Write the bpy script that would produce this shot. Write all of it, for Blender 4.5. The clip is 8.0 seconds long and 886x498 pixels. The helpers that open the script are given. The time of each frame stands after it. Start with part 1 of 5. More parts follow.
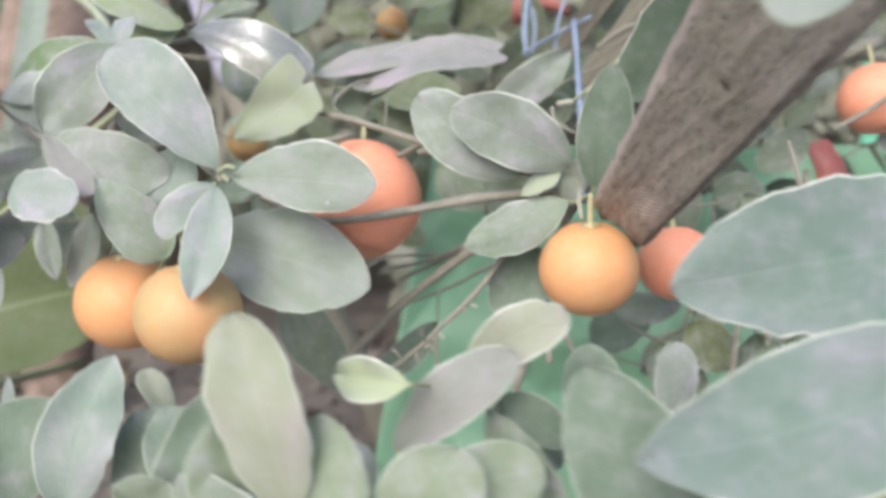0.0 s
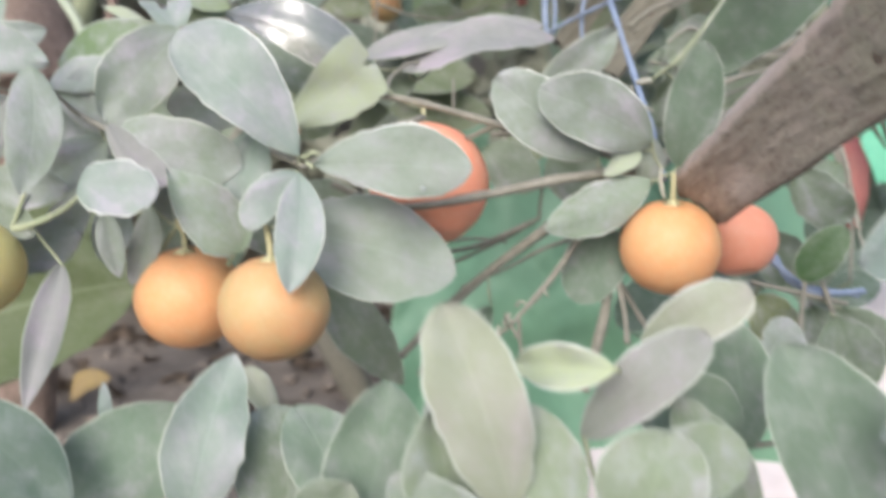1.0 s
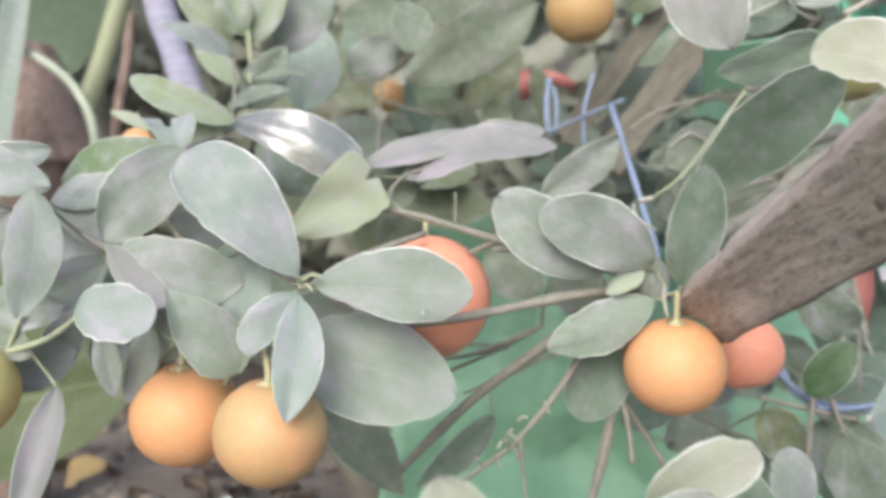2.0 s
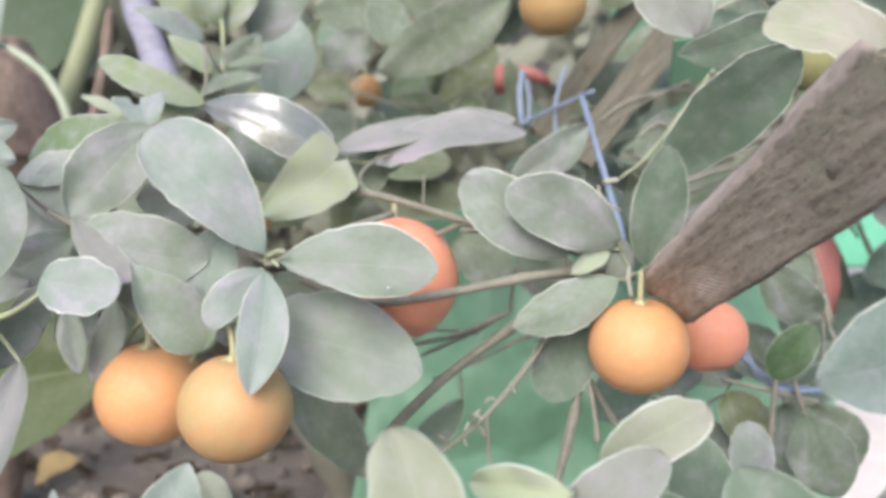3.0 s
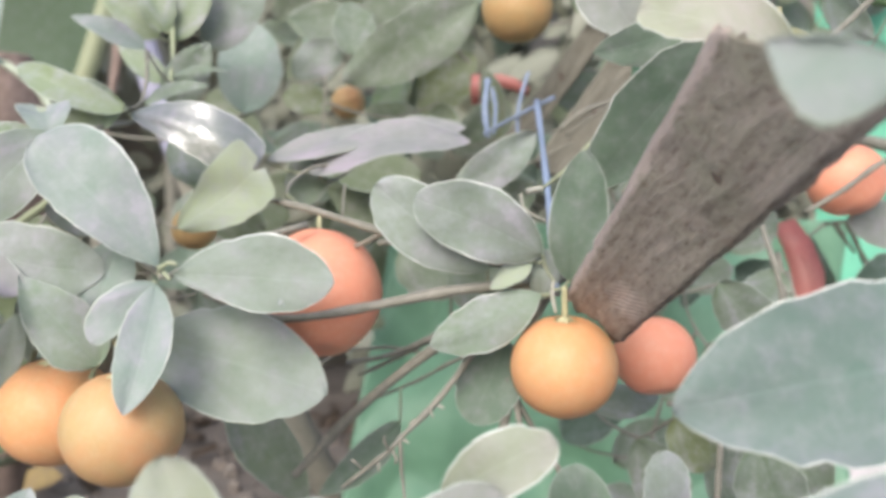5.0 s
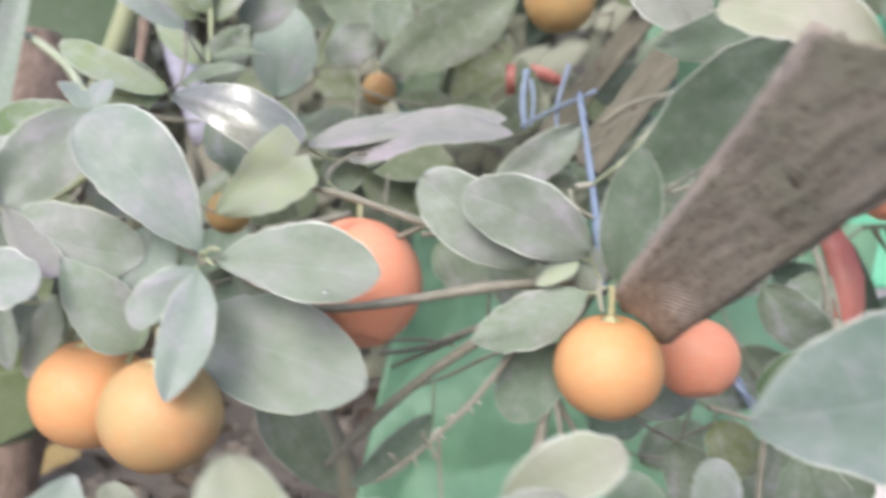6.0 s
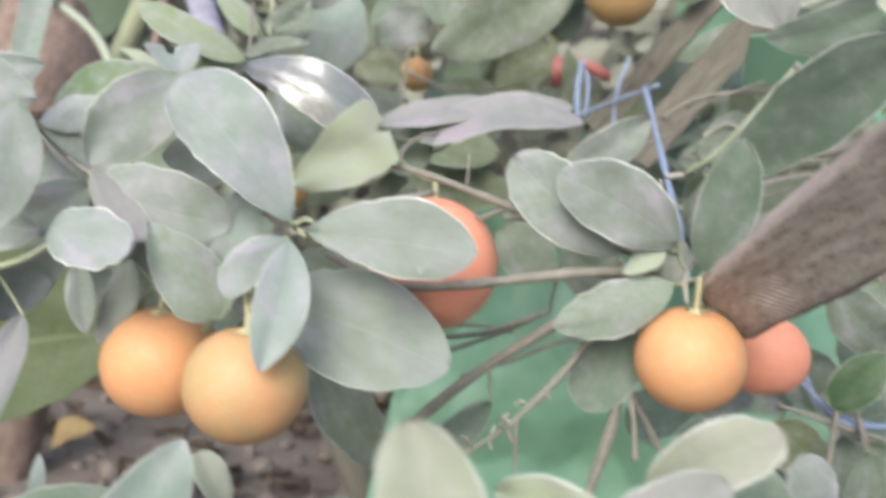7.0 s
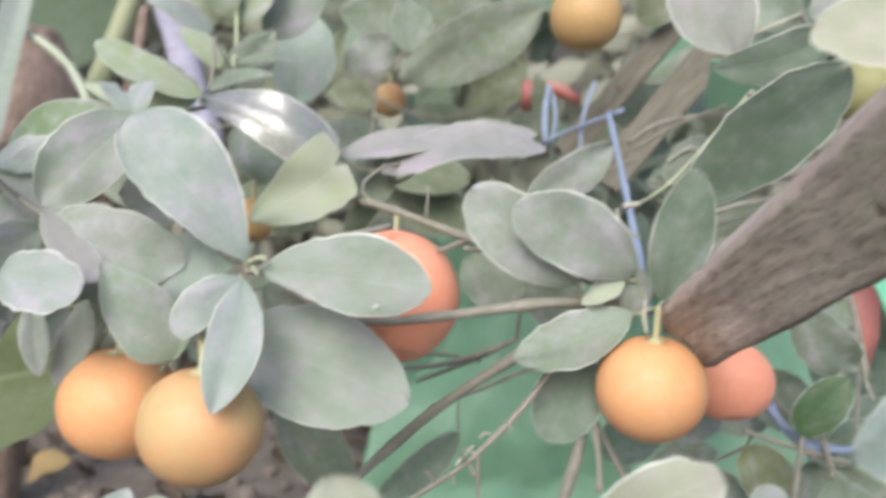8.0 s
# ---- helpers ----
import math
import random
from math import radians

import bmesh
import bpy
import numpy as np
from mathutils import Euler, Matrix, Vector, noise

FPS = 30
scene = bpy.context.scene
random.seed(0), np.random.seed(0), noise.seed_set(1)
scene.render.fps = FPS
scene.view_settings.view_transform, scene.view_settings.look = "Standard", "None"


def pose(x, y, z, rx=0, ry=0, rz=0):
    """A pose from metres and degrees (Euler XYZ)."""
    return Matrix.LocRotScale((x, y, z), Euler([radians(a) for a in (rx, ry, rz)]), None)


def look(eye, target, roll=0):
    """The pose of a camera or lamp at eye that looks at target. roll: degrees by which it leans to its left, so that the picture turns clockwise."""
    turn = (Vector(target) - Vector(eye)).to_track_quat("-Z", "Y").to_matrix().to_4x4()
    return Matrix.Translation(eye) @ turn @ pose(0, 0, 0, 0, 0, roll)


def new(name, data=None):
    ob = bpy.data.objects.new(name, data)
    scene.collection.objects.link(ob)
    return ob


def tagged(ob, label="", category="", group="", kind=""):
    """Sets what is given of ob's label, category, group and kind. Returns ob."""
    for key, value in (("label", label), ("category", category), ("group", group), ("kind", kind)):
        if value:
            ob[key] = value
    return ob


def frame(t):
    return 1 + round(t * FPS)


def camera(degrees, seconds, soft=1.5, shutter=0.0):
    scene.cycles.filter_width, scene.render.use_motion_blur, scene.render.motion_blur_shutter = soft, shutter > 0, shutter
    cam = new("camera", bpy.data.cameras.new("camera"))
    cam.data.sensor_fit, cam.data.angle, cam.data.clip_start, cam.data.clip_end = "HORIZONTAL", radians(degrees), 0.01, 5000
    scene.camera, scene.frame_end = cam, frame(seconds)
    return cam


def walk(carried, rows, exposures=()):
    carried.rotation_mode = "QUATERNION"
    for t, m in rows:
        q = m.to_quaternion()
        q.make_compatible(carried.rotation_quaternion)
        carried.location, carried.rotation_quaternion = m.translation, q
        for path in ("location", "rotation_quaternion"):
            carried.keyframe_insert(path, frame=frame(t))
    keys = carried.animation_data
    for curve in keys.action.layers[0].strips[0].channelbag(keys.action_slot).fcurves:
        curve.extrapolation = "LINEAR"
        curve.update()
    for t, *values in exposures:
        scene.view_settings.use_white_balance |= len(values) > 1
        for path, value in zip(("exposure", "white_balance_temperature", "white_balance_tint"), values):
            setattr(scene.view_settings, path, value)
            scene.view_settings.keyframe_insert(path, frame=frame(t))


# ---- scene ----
cam = camera(57.2, 8.0, soft=3.7, shutter=0.9)
METRES, EYE, TILT, LEAN, TURN = 0.27, 0.40, -8.0, 0.0, 0.0
ROWS = [
    (0.0, 0.0, 0.0, 0.0, -0.0, 0.0, 0.0),
    (0.2, -0.0674, 0.0157, -0.0030, -2.48, 0.37, 1.41),
    (0.5, -0.1301, 0.0237, -0.0143, -5.1, -0.88, 2.21),
    (0.7, -0.1889, 0.0250, -0.0171, -5.53, -0.83, 1.80),
    (1.0, -0.2477, 0.0374, 0.0029, -5.11, -1.14, 1.79),
    (1.2, -0.2463, 0.0496, 0.0426, -3.42, -0.07, 2.11),
    (1.5, -0.26, 0.0533, 0.0781, -3.84, 0.56, 1.35),
    (1.7, -0.2492, 0.0512, 0.1013, -4.36, 1.70, 1.05),
    (2.0, -0.2389, 0.0477, 0.0933, -4.81, 3.18, 1.52),
    (2.2, -0.2490, 0.0443, 0.0656, -5.84, 3.26, 1.30),
    (3.3, -0.1926, 0.0385, 0.0459, -6.20, 4.23, 1.30),
    (3.5, -0.1765, 0.0448, 0.0524, -6.6, 4.52, 1.24),
    (3.8, -0.1540, 0.0681, 0.0543, -5.81, 4.34, 0.95),
    (4.0, -0.1381, 0.0841, 0.0465, -5.1, 4.39, 1.22),
    (4.2, -0.1004, 0.0877, 0.0447, -4.42, 4.52, 1.76),
    (4.5, -0.0435, 0.0952, 0.04, -3.78, 4.58, 2.8),
    (4.7, -0.0108, 0.0935, 0.0439, -3.68, 5.06, 2.15),
    (5.8, -0.0129, 0.1203, 0.0329, -2.01, 4.17, -0.96),
    (6.0, -0.0598, 0.1228, 0.0512, -2.4, 4.13, -1.0),
    (6.2, -0.0873, 0.1309, 0.0589, -2.33, 4.29, -0.77),
    (6.5, -0.1393, 0.1474, 0.0408, -3.37, 3.76, -2.59),
    (6.7, -0.1492, 0.1604, 0.0120, -3.08, 3.53, -2.49),
    (7.0, -0.207, 0.1438, 0.0258, -3.67, 3.84, -3.76),
    (7.2, -0.2269, 0.1512, 0.0433, -3.79, 4.35, -3.61),
    (7.5, -0.2051, 0.1505, 0.0691, -4.16, 4.59, -2.54),
    (7.7, -0.1941, 0.1591, 0.0505, -4.08, 4.09, -2.61),
    (8.0, -0.1604, 0.1439, 0.0526, -4.25, 5.08, -2.56),
]
cam.data.dof.use_dof, cam.data.dof.focus_distance, cam.data.dof.aperture_fstop = True, 0.29, 10.0
walk(cam, [(t, pose(0, 0, EYE, TILT, LEAN, TURN) @ pose(METRES * x, METRES * y, METRES * z, 90 + pitch, roll, yaw)) for t, x, y, z, yaw, pitch, roll in ROWS], [(0.0, 0.77, 5800, 11), (8.0, 0.77, 5800, 11)])

# ---- light: a bright hazy day, the sun high behind the viewer ----
world = bpy.data.worlds.new("hazy_sky")
scene.world = world
world.use_nodes = True
wn = world.node_tree
sky = wn.nodes.new("ShaderNodeTexSky")
sky.sky_type, sky.sun_disc = "NISHITA", False
sky.sun_elevation, sky.sun_rotation = radians(36), radians(199)
sky.air_density, sky.dust_density, sky.ozone_density = 1.0, 6.0, 1.0
wn.links.new(sky.outputs["Color"], wn.nodes["Background"].inputs["Color"])
wn.nodes["Background"].inputs["Strength"].default_value = 0.15
sun = new("sun", bpy.data.lights.new("sun", "SUN"))
sun.data.energy, sun.data.angle, sun.data.color = 0.5, radians(26), (1.0, 0.98, 0.96)
sun.matrix_world = look((-0.95, -2.4, 2.55), (0, 0.4, 0.4))


# ---- materials ----
def nodes_of(name):
    m = bpy.data.materials.new(name)
    m.use_nodes = True
    nt = m.node_tree
    return m, nt, nt.nodes["Principled BSDF"], nt.nodes["Material Output"]


def node(nt, kind, **values):
    n = nt.nodes.new(kind)
    for key, value in values.items():
        n.inputs[key.replace("_", " ")].default_value = value
    return n


def mixed(nt, factor, a, b, how="MIX"):
    n = nt.nodes.new("ShaderNodeMix")
    n.data_type, n.blend_type = "RGBA", how
    for socket, value in ((n.inputs[0], factor), (n.inputs[6], a), (n.inputs[7], b)):
        if isinstance(value, bpy.types.NodeSocket):
            nt.links.new(value, socket)
        elif isinstance(value, (int, float)):
            socket.default_value = value
        else:
            socket.default_value = (*value, 1.0)
    return n.outputs[2]


def math_node(nt, how, a, b=None):
    n = nt.nodes.new("ShaderNodeMath")
    n.operation = how
    for socket, value in zip(n.inputs, (a, b)):
        if isinstance(value, bpy.types.NodeSocket):
            nt.links.new(value, socket)
        elif value is not None:
            socket.default_value = value
    return n.outputs[0]


def ranged(nt, value, lo, hi, a=0.0, b=1.0):
    n = node(nt, "ShaderNodeMapRange", From_Min=lo, From_Max=hi, To_Min=a, To_Max=b)
    nt.links.new(value, n.inputs["Value"])
    return n.outputs["Result"]


def bumped(nt, bsdf, height, strength, distance):
    n = node(nt, "ShaderNodeBump", Strength=strength, Distance=distance)
    nt.links.new(height, n.inputs["Height"])
    nt.links.new(n.outputs["Normal"], bsdf.inputs["Normal"])


def noisy(nt, scale, detail=4.0, rough=0.6, coords="Object", stretch=(1, 1, 1)):
    c = nt.nodes.new("ShaderNodeTexCoord")
    mp = nt.nodes.new("ShaderNodeMapping")
    mp.inputs["Scale"].default_value = stretch
    nt.links.new(c.outputs[coords], mp.inputs["Vector"])
    n = node(nt, "ShaderNodeTexNoise", Scale=scale, Detail=detail, Roughness=rough)
    nt.links.new(mp.outputs["Vector"], n.inputs["Vector"])
    return n.outputs["Fac"]


def leaf_material(name, colour, dust=0.45, rough=0.6, grey=(0.345, 0.375, 0.355), mottle=1.0, midrib=0.13):
    """A citrus blade: green under a film of dust, a pale midrib and faint side veins."""
    m, nt, bsdf, out = nodes_of(name)
    info = nt.nodes.new("ShaderNodeObjectInfo")
    uv = nt.nodes.new("ShaderNodeUVMap")
    parts = nt.nodes.new("ShaderNodeSeparateXYZ")
    nt.links.new(uv.outputs["UV"], parts.inputs[0])
    side = math_node(nt, "ABSOLUTE", math_node(nt, "SUBTRACT", parts.outputs["X"], 0.5))
    along = parts.outputs["Y"]
    big = noisy(nt, 55.0, 3.0)
    fine = noisy(nt, 420.0, 5.0, 0.7)
    speck = noisy(nt, 1500.0, 2.0)
    lively = mixed(nt, ranged(nt, info.outputs["Random"], 0, 1, 0.0, 0.3), colour, tuple(c * 0.62 for c in colour))
    film = math_node(nt, "MULTIPLY", ranged(nt, big, 0.3, 0.72, 0.3, 1.35), dust)
    patch = noisy(nt, 150.0, 4.0, 0.65)
    film = math_node(nt, "ADD", film, ranged(nt, patch, 0.46, 0.72, -0.08 * mottle, 0.38 * mottle))
    film = math_node(nt, "ADD", film, ranged(nt, along, 0.72, 1.0, 0.0, 0.25))
    film = math_node(nt, "ADD", film, ranged(nt, fine, 0.35, 0.75, -0.08, 0.12))
    veins = nt.nodes.new("ShaderNodeTexWave")
    veins.wave_type, veins.bands_direction = "BANDS", "Y"
    skew = nt.nodes.new("ShaderNodeCombineXYZ")
    nt.links.new(math_node(nt, "SUBTRACT", along, math_node(nt, "MULTIPLY", side, 0.55)), skew.inputs[1])
    veins.inputs["Scale"].default_value, veins.inputs["Distortion"].default_value = 3.4, 0.6
    nt.links.new(skew.outputs[0], veins.inputs["Vector"])
    vein = ranged(nt, veins.outputs["Fac"], 0.88, 1.0)
    rib = ranged(nt, side, 0.028, 0.008)
    clean = mixed(nt, math_node(nt, "MULTIPLY", vein, 0.06), lively, tuple(min(1.0, c * 1.35 + 0.05) for c in colour))
    clean = mixed(nt, math_node(nt, "MULTIPLY", rib, midrib), clean, tuple(min(1.0, c * 1.5 + 0.07) for c in colour))
    lilac = mixed(nt, ranged(nt, noisy(nt, 48.0, 4.0, 0.65), 0.48, 0.62, 0.0, 0.85), grey, (grey[0] * 1.16, grey[1] * 1.02, grey[2] * 1.2))
    dusty = mixed(nt, film, clean, lilac)
    dusty = mixed(nt, ranged(nt, speck, 0.68, 0.76, 0.0, 0.25 * mottle), dusty, (0.5, 0.5, 0.48))
    nt.links.new(dusty, bsdf.inputs["Base Color"])
    nt.links.new(ranged(nt, fine, 0.3, 0.7, rough - 0.06, rough + 0.15), bsdf.inputs["Roughness"])
    bsdf.inputs["Specular IOR Level"].default_value = 0.4 if rough > 0.3 else 0.6
    height = math_node(nt, "ADD", math_node(nt, "MULTIPLY", veins.outputs["Fac"], 0.10), math_node(nt, "ADD", math_node(nt, "MULTIPLY", rib, -0.3), math_node(nt, "ADD", math_node(nt, "MULTIPLY", fine, 0.3), math_node(nt, "MULTIPLY", patch, 1.2))))
    bumped(nt, bsdf, height, 0.45, 0.0007)
    if rough < 0.2:
        bsdf.inputs["Coat Weight"].default_value, bsdf.inputs["Coat Roughness"].default_value, bsdf.inputs["Coat IOR"].default_value = 0.8, 0.06, 1.65
        pucker = node(nt, "ShaderNodeBump", Strength=0.6, Distance=0.0012)
        nt.links.new(noisy(nt, 210.0, 2.0), pucker.inputs["Height"])
        nt.links.new(pucker.outputs["Normal"], bsdf.inputs["Coat Normal"])
    thin = nt.nodes.new("ShaderNodeBsdfTranslucent")
    nt.links.new(mixed(nt, 0.5, clean, (0.45, 0.55, 0.2)), thin.inputs["Color"])
    mix = node(nt, "ShaderNodeMixShader", Fac=0.2)
    nt.links.new(bsdf.outputs[0], mix.inputs[1])
    nt.links.new(thin.outputs[0], mix.inputs[2])
    nt.links.new(mix.outputs[0], out.inputs["Surface"])
    return m


def plain_material(name, colour, second, scale, rough=0.7, bump=0.3, depth=0.001, stretch=(1, 1, 1), spec=0.4, fine=6.0):
    """Two tones mottled at two scales, with a matching relief."""
    m, nt, bsdf, out = nodes_of(name)
    big, small = noisy(nt, scale, 5.0, 0.65, "Object", stretch), noisy(nt, scale * fine, 4.0, 0.6, "Object", stretch)
    c = mixed(nt, ranged(nt, big, 0.32, 0.68), colour, second)
    c = mixed(nt, ranged(nt, small, 0.4, 0.75, 0.0, 0.4), c, tuple(v * 0.7 for v in colour))
    nt.links.new(c, bsdf.inputs["Base Color"])
    nt.links.new(ranged(nt, small, 0.3, 0.7, rough - 0.1, min(1.0, rough + 0.1)), bsdf.inputs["Roughness"])
    bsdf.inputs["Specular IOR Level"].default_value = spec
    bumped(nt, bsdf, math_node(nt, "ADD", big, math_node(nt, "MULTIPLY", small, 0.5)), bump, depth)
    return m


def rind_material(name, ripe, flush, pale):
    """Citrus peel: oil glands, a flush of a second colour, a dusty bloom that also paints in haze."""
    m, nt, bsdf, out = nodes_of(name)
    c = nt.nodes.new("ShaderNodeTexCoord")
    cells = node(nt, "ShaderNodeTexVoronoi", Scale=900.0)
    nt.links.new(c.outputs["Object"], cells.inputs["Vector"])
    big, small = noisy(nt, 38.0, 3.0), noisy(nt, 300.0, 4.0)
    col = mixed(nt, ranged(nt, big, 0.35, 0.7), ripe, flush)
    col = mixed(nt, ranged(nt, small, 0.45, 0.8, 0.0, 0.35), col, pale)
    col = mixed(nt, ranged(nt, cells.outputs["Distance"], 0.0, 0.35, 0.18, 0.0), col, tuple(v * 0.6 for v in ripe))
    nt.links.new(col, bsdf.inputs["Base Color"])
    bsdf.inputs["Roughness"].default_value = 0.5
    bsdf.inputs["Specular IOR Level"].default_value = 0.35
    bsdf.inputs["Subsurface Weight"].default_value = 0.12
    bsdf.inputs["Subsurface Radius"].default_value = (0.004, 0.002, 0.0008)
    bumped(nt, bsdf, math_node(nt, "ADD", cells.outputs["Distance"], math_node(nt, "MULTIPLY", small, 0.6)), 0.25, 0.0004)
    return m


TONES = {
    "pale": leaf_material("leaf_pale_dusty", (0.195, 0.275, 0.215), 0.72, 0.55, (0.325, 0.355, 0.338)),
    "pale2": leaf_material("leaf_pale_green", (0.20, 0.29, 0.22), 0.55, 0.55),
    "dusty": leaf_material("leaf_dusty", (0.18, 0.24, 0.165), 0.66),
    "dusty2": leaf_material("leaf_dusty_bluish", (0.11, 0.18, 0.145), 0.45, 0.6, (0.26, 0.29, 0.285)),
    "green": leaf_material("leaf_green", (0.17, 0.24, 0.15), 0.5),
    "green2": leaf_material("leaf_soft_green", (0.125, 0.19, 0.125), 0.34, 0.6, (0.28, 0.32, 0.28)),
    # darker leaf green, with the shade of the inner crown in its colour
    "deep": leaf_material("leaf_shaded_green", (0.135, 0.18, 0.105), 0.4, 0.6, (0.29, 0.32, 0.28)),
    "vivid": leaf_material("leaf_fresh_green", (0.05, 0.11, 0.035), 0.1, 0.45, (0.3, 0.33, 0.27), 0.5),
    "olive": leaf_material("leaf_olive", (0.13, 0.16, 0.06), 0.25),
    "lime": leaf_material("leaf_young", (0.35, 0.41, 0.26), 0.42),
    "shoot": leaf_material("leaf_shoot", (0.22, 0.29, 0.14), 0.42),
    "mid": leaf_material("leaf_mid_green", (0.13, 0.18, 0.105), 0.34),
    "dark": leaf_material("leaf_dark_green", (0.075, 0.12, 0.085), 0.16, 0.6, (0.26, 0.30, 0.28), 0.7),
    "limepale": leaf_material("leaf_young_pale", (0.42, 0.49, 0.29), 0.3),
    "limepale2": leaf_material("leaf_young_dusty", (0.18, 0.24, 0.13), 0.36),
    "cream": leaf_material("leaf_cream_underside", (0.26, 0.295, 0.20), 0.5, 0.6, (0.34, 0.36, 0.30)),
    "lilac": leaf_material("leaf_grey_dust", (0.22, 0.24, 0.22), 0.8, 0.65, (0.30, 0.30, 0.295)),
    "ivory": leaf_material("leaf_pale_underside", (0.32, 0.35, 0.235), 0.55, 0.6, (0.39, 0.41, 0.335)),
    "broadnear": leaf_material("leaf_near_green", (0.10, 0.145, 0.075), 0.22, 0.6, (0.26, 0.29, 0.24), 0.5),
    # darker olive for leaves at the back, shade painted into the tone
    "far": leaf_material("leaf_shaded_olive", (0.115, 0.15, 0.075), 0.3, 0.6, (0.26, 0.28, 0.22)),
    "even": leaf_material("leaf_even_dust", (0.19, 0.25, 0.18), 0.6, 0.6, (0.33, 0.36, 0.33), 0.35),
    "ashen": leaf_material("leaf_ashen", (0.19, 0.215, 0.175), 0.6, 0.6, (0.29, 0.298, 0.278), 0.8),
    "fresh": leaf_material("leaf_clean_green", (0.13, 0.20, 0.085), 0.25),
    "gloss": leaf_material("leaf_glossy", (0.17, 0.20, 0.17), 0.34, 0.11, (0.30, 0.30, 0.31)),
}
MARGINS = [
    plain_material("leaf_margin_dull", (0.25, 0.30, 0.23), (0.36, 0.40, 0.33), 160.0, 0.5, 0.1),
    plain_material("leaf_margin", (0.28, 0.33, 0.26), (0.52, 0.55, 0.48), 90.0, 0.5, 0.1),
    plain_material("leaf_margin_pale", (0.40, 0.44, 0.37), (0.80, 0.82, 0.76), 90.0, 0.5, 0.1),
]
BARKS = {
    "twig": plain_material("twig_bark", (0.195, 0.19, 0.15), (0.275, 0.265, 0.22), 160.0, 0.8, 0.5, 0.0008),
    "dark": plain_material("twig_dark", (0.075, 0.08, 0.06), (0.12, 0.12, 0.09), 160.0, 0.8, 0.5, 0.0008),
    "palewig": plain_material("twig_pale", (0.42, 0.43, 0.36), (0.36, 0.33, 0.27), 200.0, 0.7, 0.5, 0.0006),
    "petiole": plain_material("petiole_green", (0.27, 0.31, 0.19), (0.33, 0.35, 0.24), 200.0, 0.6, 0.3, 0.0004),
    "lime": plain_material("twig_green", (0.30, 0.35, 0.21), (0.36, 0.38, 0.25), 200.0, 0.6, 0.3, 0.0004),
}
# peel colours are paled and greyed to carry some of the haze
RIPE = rind_material("rind_orange", (0.67, 0.33, 0.145), (0.56, 0.33, 0.145), (0.71, 0.45, 0.28))
RED = rind_material("rind_red_orange", (0.74, 0.30, 0.185), (0.70, 0.325, 0.20), (0.77, 0.44, 0.32))
TURNING = rind_material("rind_turning", (0.56, 0.31, 0.145), (0.40, 0.31, 0.14), (0.58, 0.40, 0.25))
UNRIPE = rind_material("rind_yellow_green", (0.52, 0.44, 0.18), (0.45, 0.42, 0.17), (0.53, 0.49, 0.27))
OLIVE = rind_material("rind_olive", (0.27, 0.26, 0.115), (0.24, 0.25, 0.11), (0.32, 0.31, 0.18))
OCHRE = rind_material("rind_ochre", (0.43, 0.265, 0.11), (0.37, 0.27, 0.115), (0.48, 0.36, 0.20))
STEM = plain_material("fruit_stem", (0.46, 0.45, 0.26), (0.40, 0.38, 0.22), 400.0, 0.6, 0.3, 0.0003)


# ---- building blocks ----
def mesh_of(name, bm, materials):
    me = bpy.data.meshes.new(name)
    bm.to_mesh(me)
    bm.free()
    for m in materials:
        me.materials.append(m)
    me.shade_smooth()
    return me


def part(name, bm, material, parent, label="", m=None):
    ob = new(name, mesh_of(name, bm, material if isinstance(material, (list, tuple)) else [material]))
    ob.parent = parent
    if m is not None:
        ob.matrix_basis = m
    return tagged(ob, label)


def thing(name, label, category, place=(0, 0, 0), group="", kind=""):
    ob = new(name)
    ob.empty_display_size = 0.02
    ob.location = place
    return tagged(ob, label, category, group, kind)


def basis(origin, along, normal):
    y = Vector(along).normalized()
    z = Vector(normal)
    z = (z - y * z.dot(y)).normalized()
    m = Matrix((y.cross(z), y, z)).transposed().to_4x4()
    m.translation = origin
    return m


INNER = (-0.8, -0.55, -0.28, 0.0, 0.28, 0.55, 0.8)


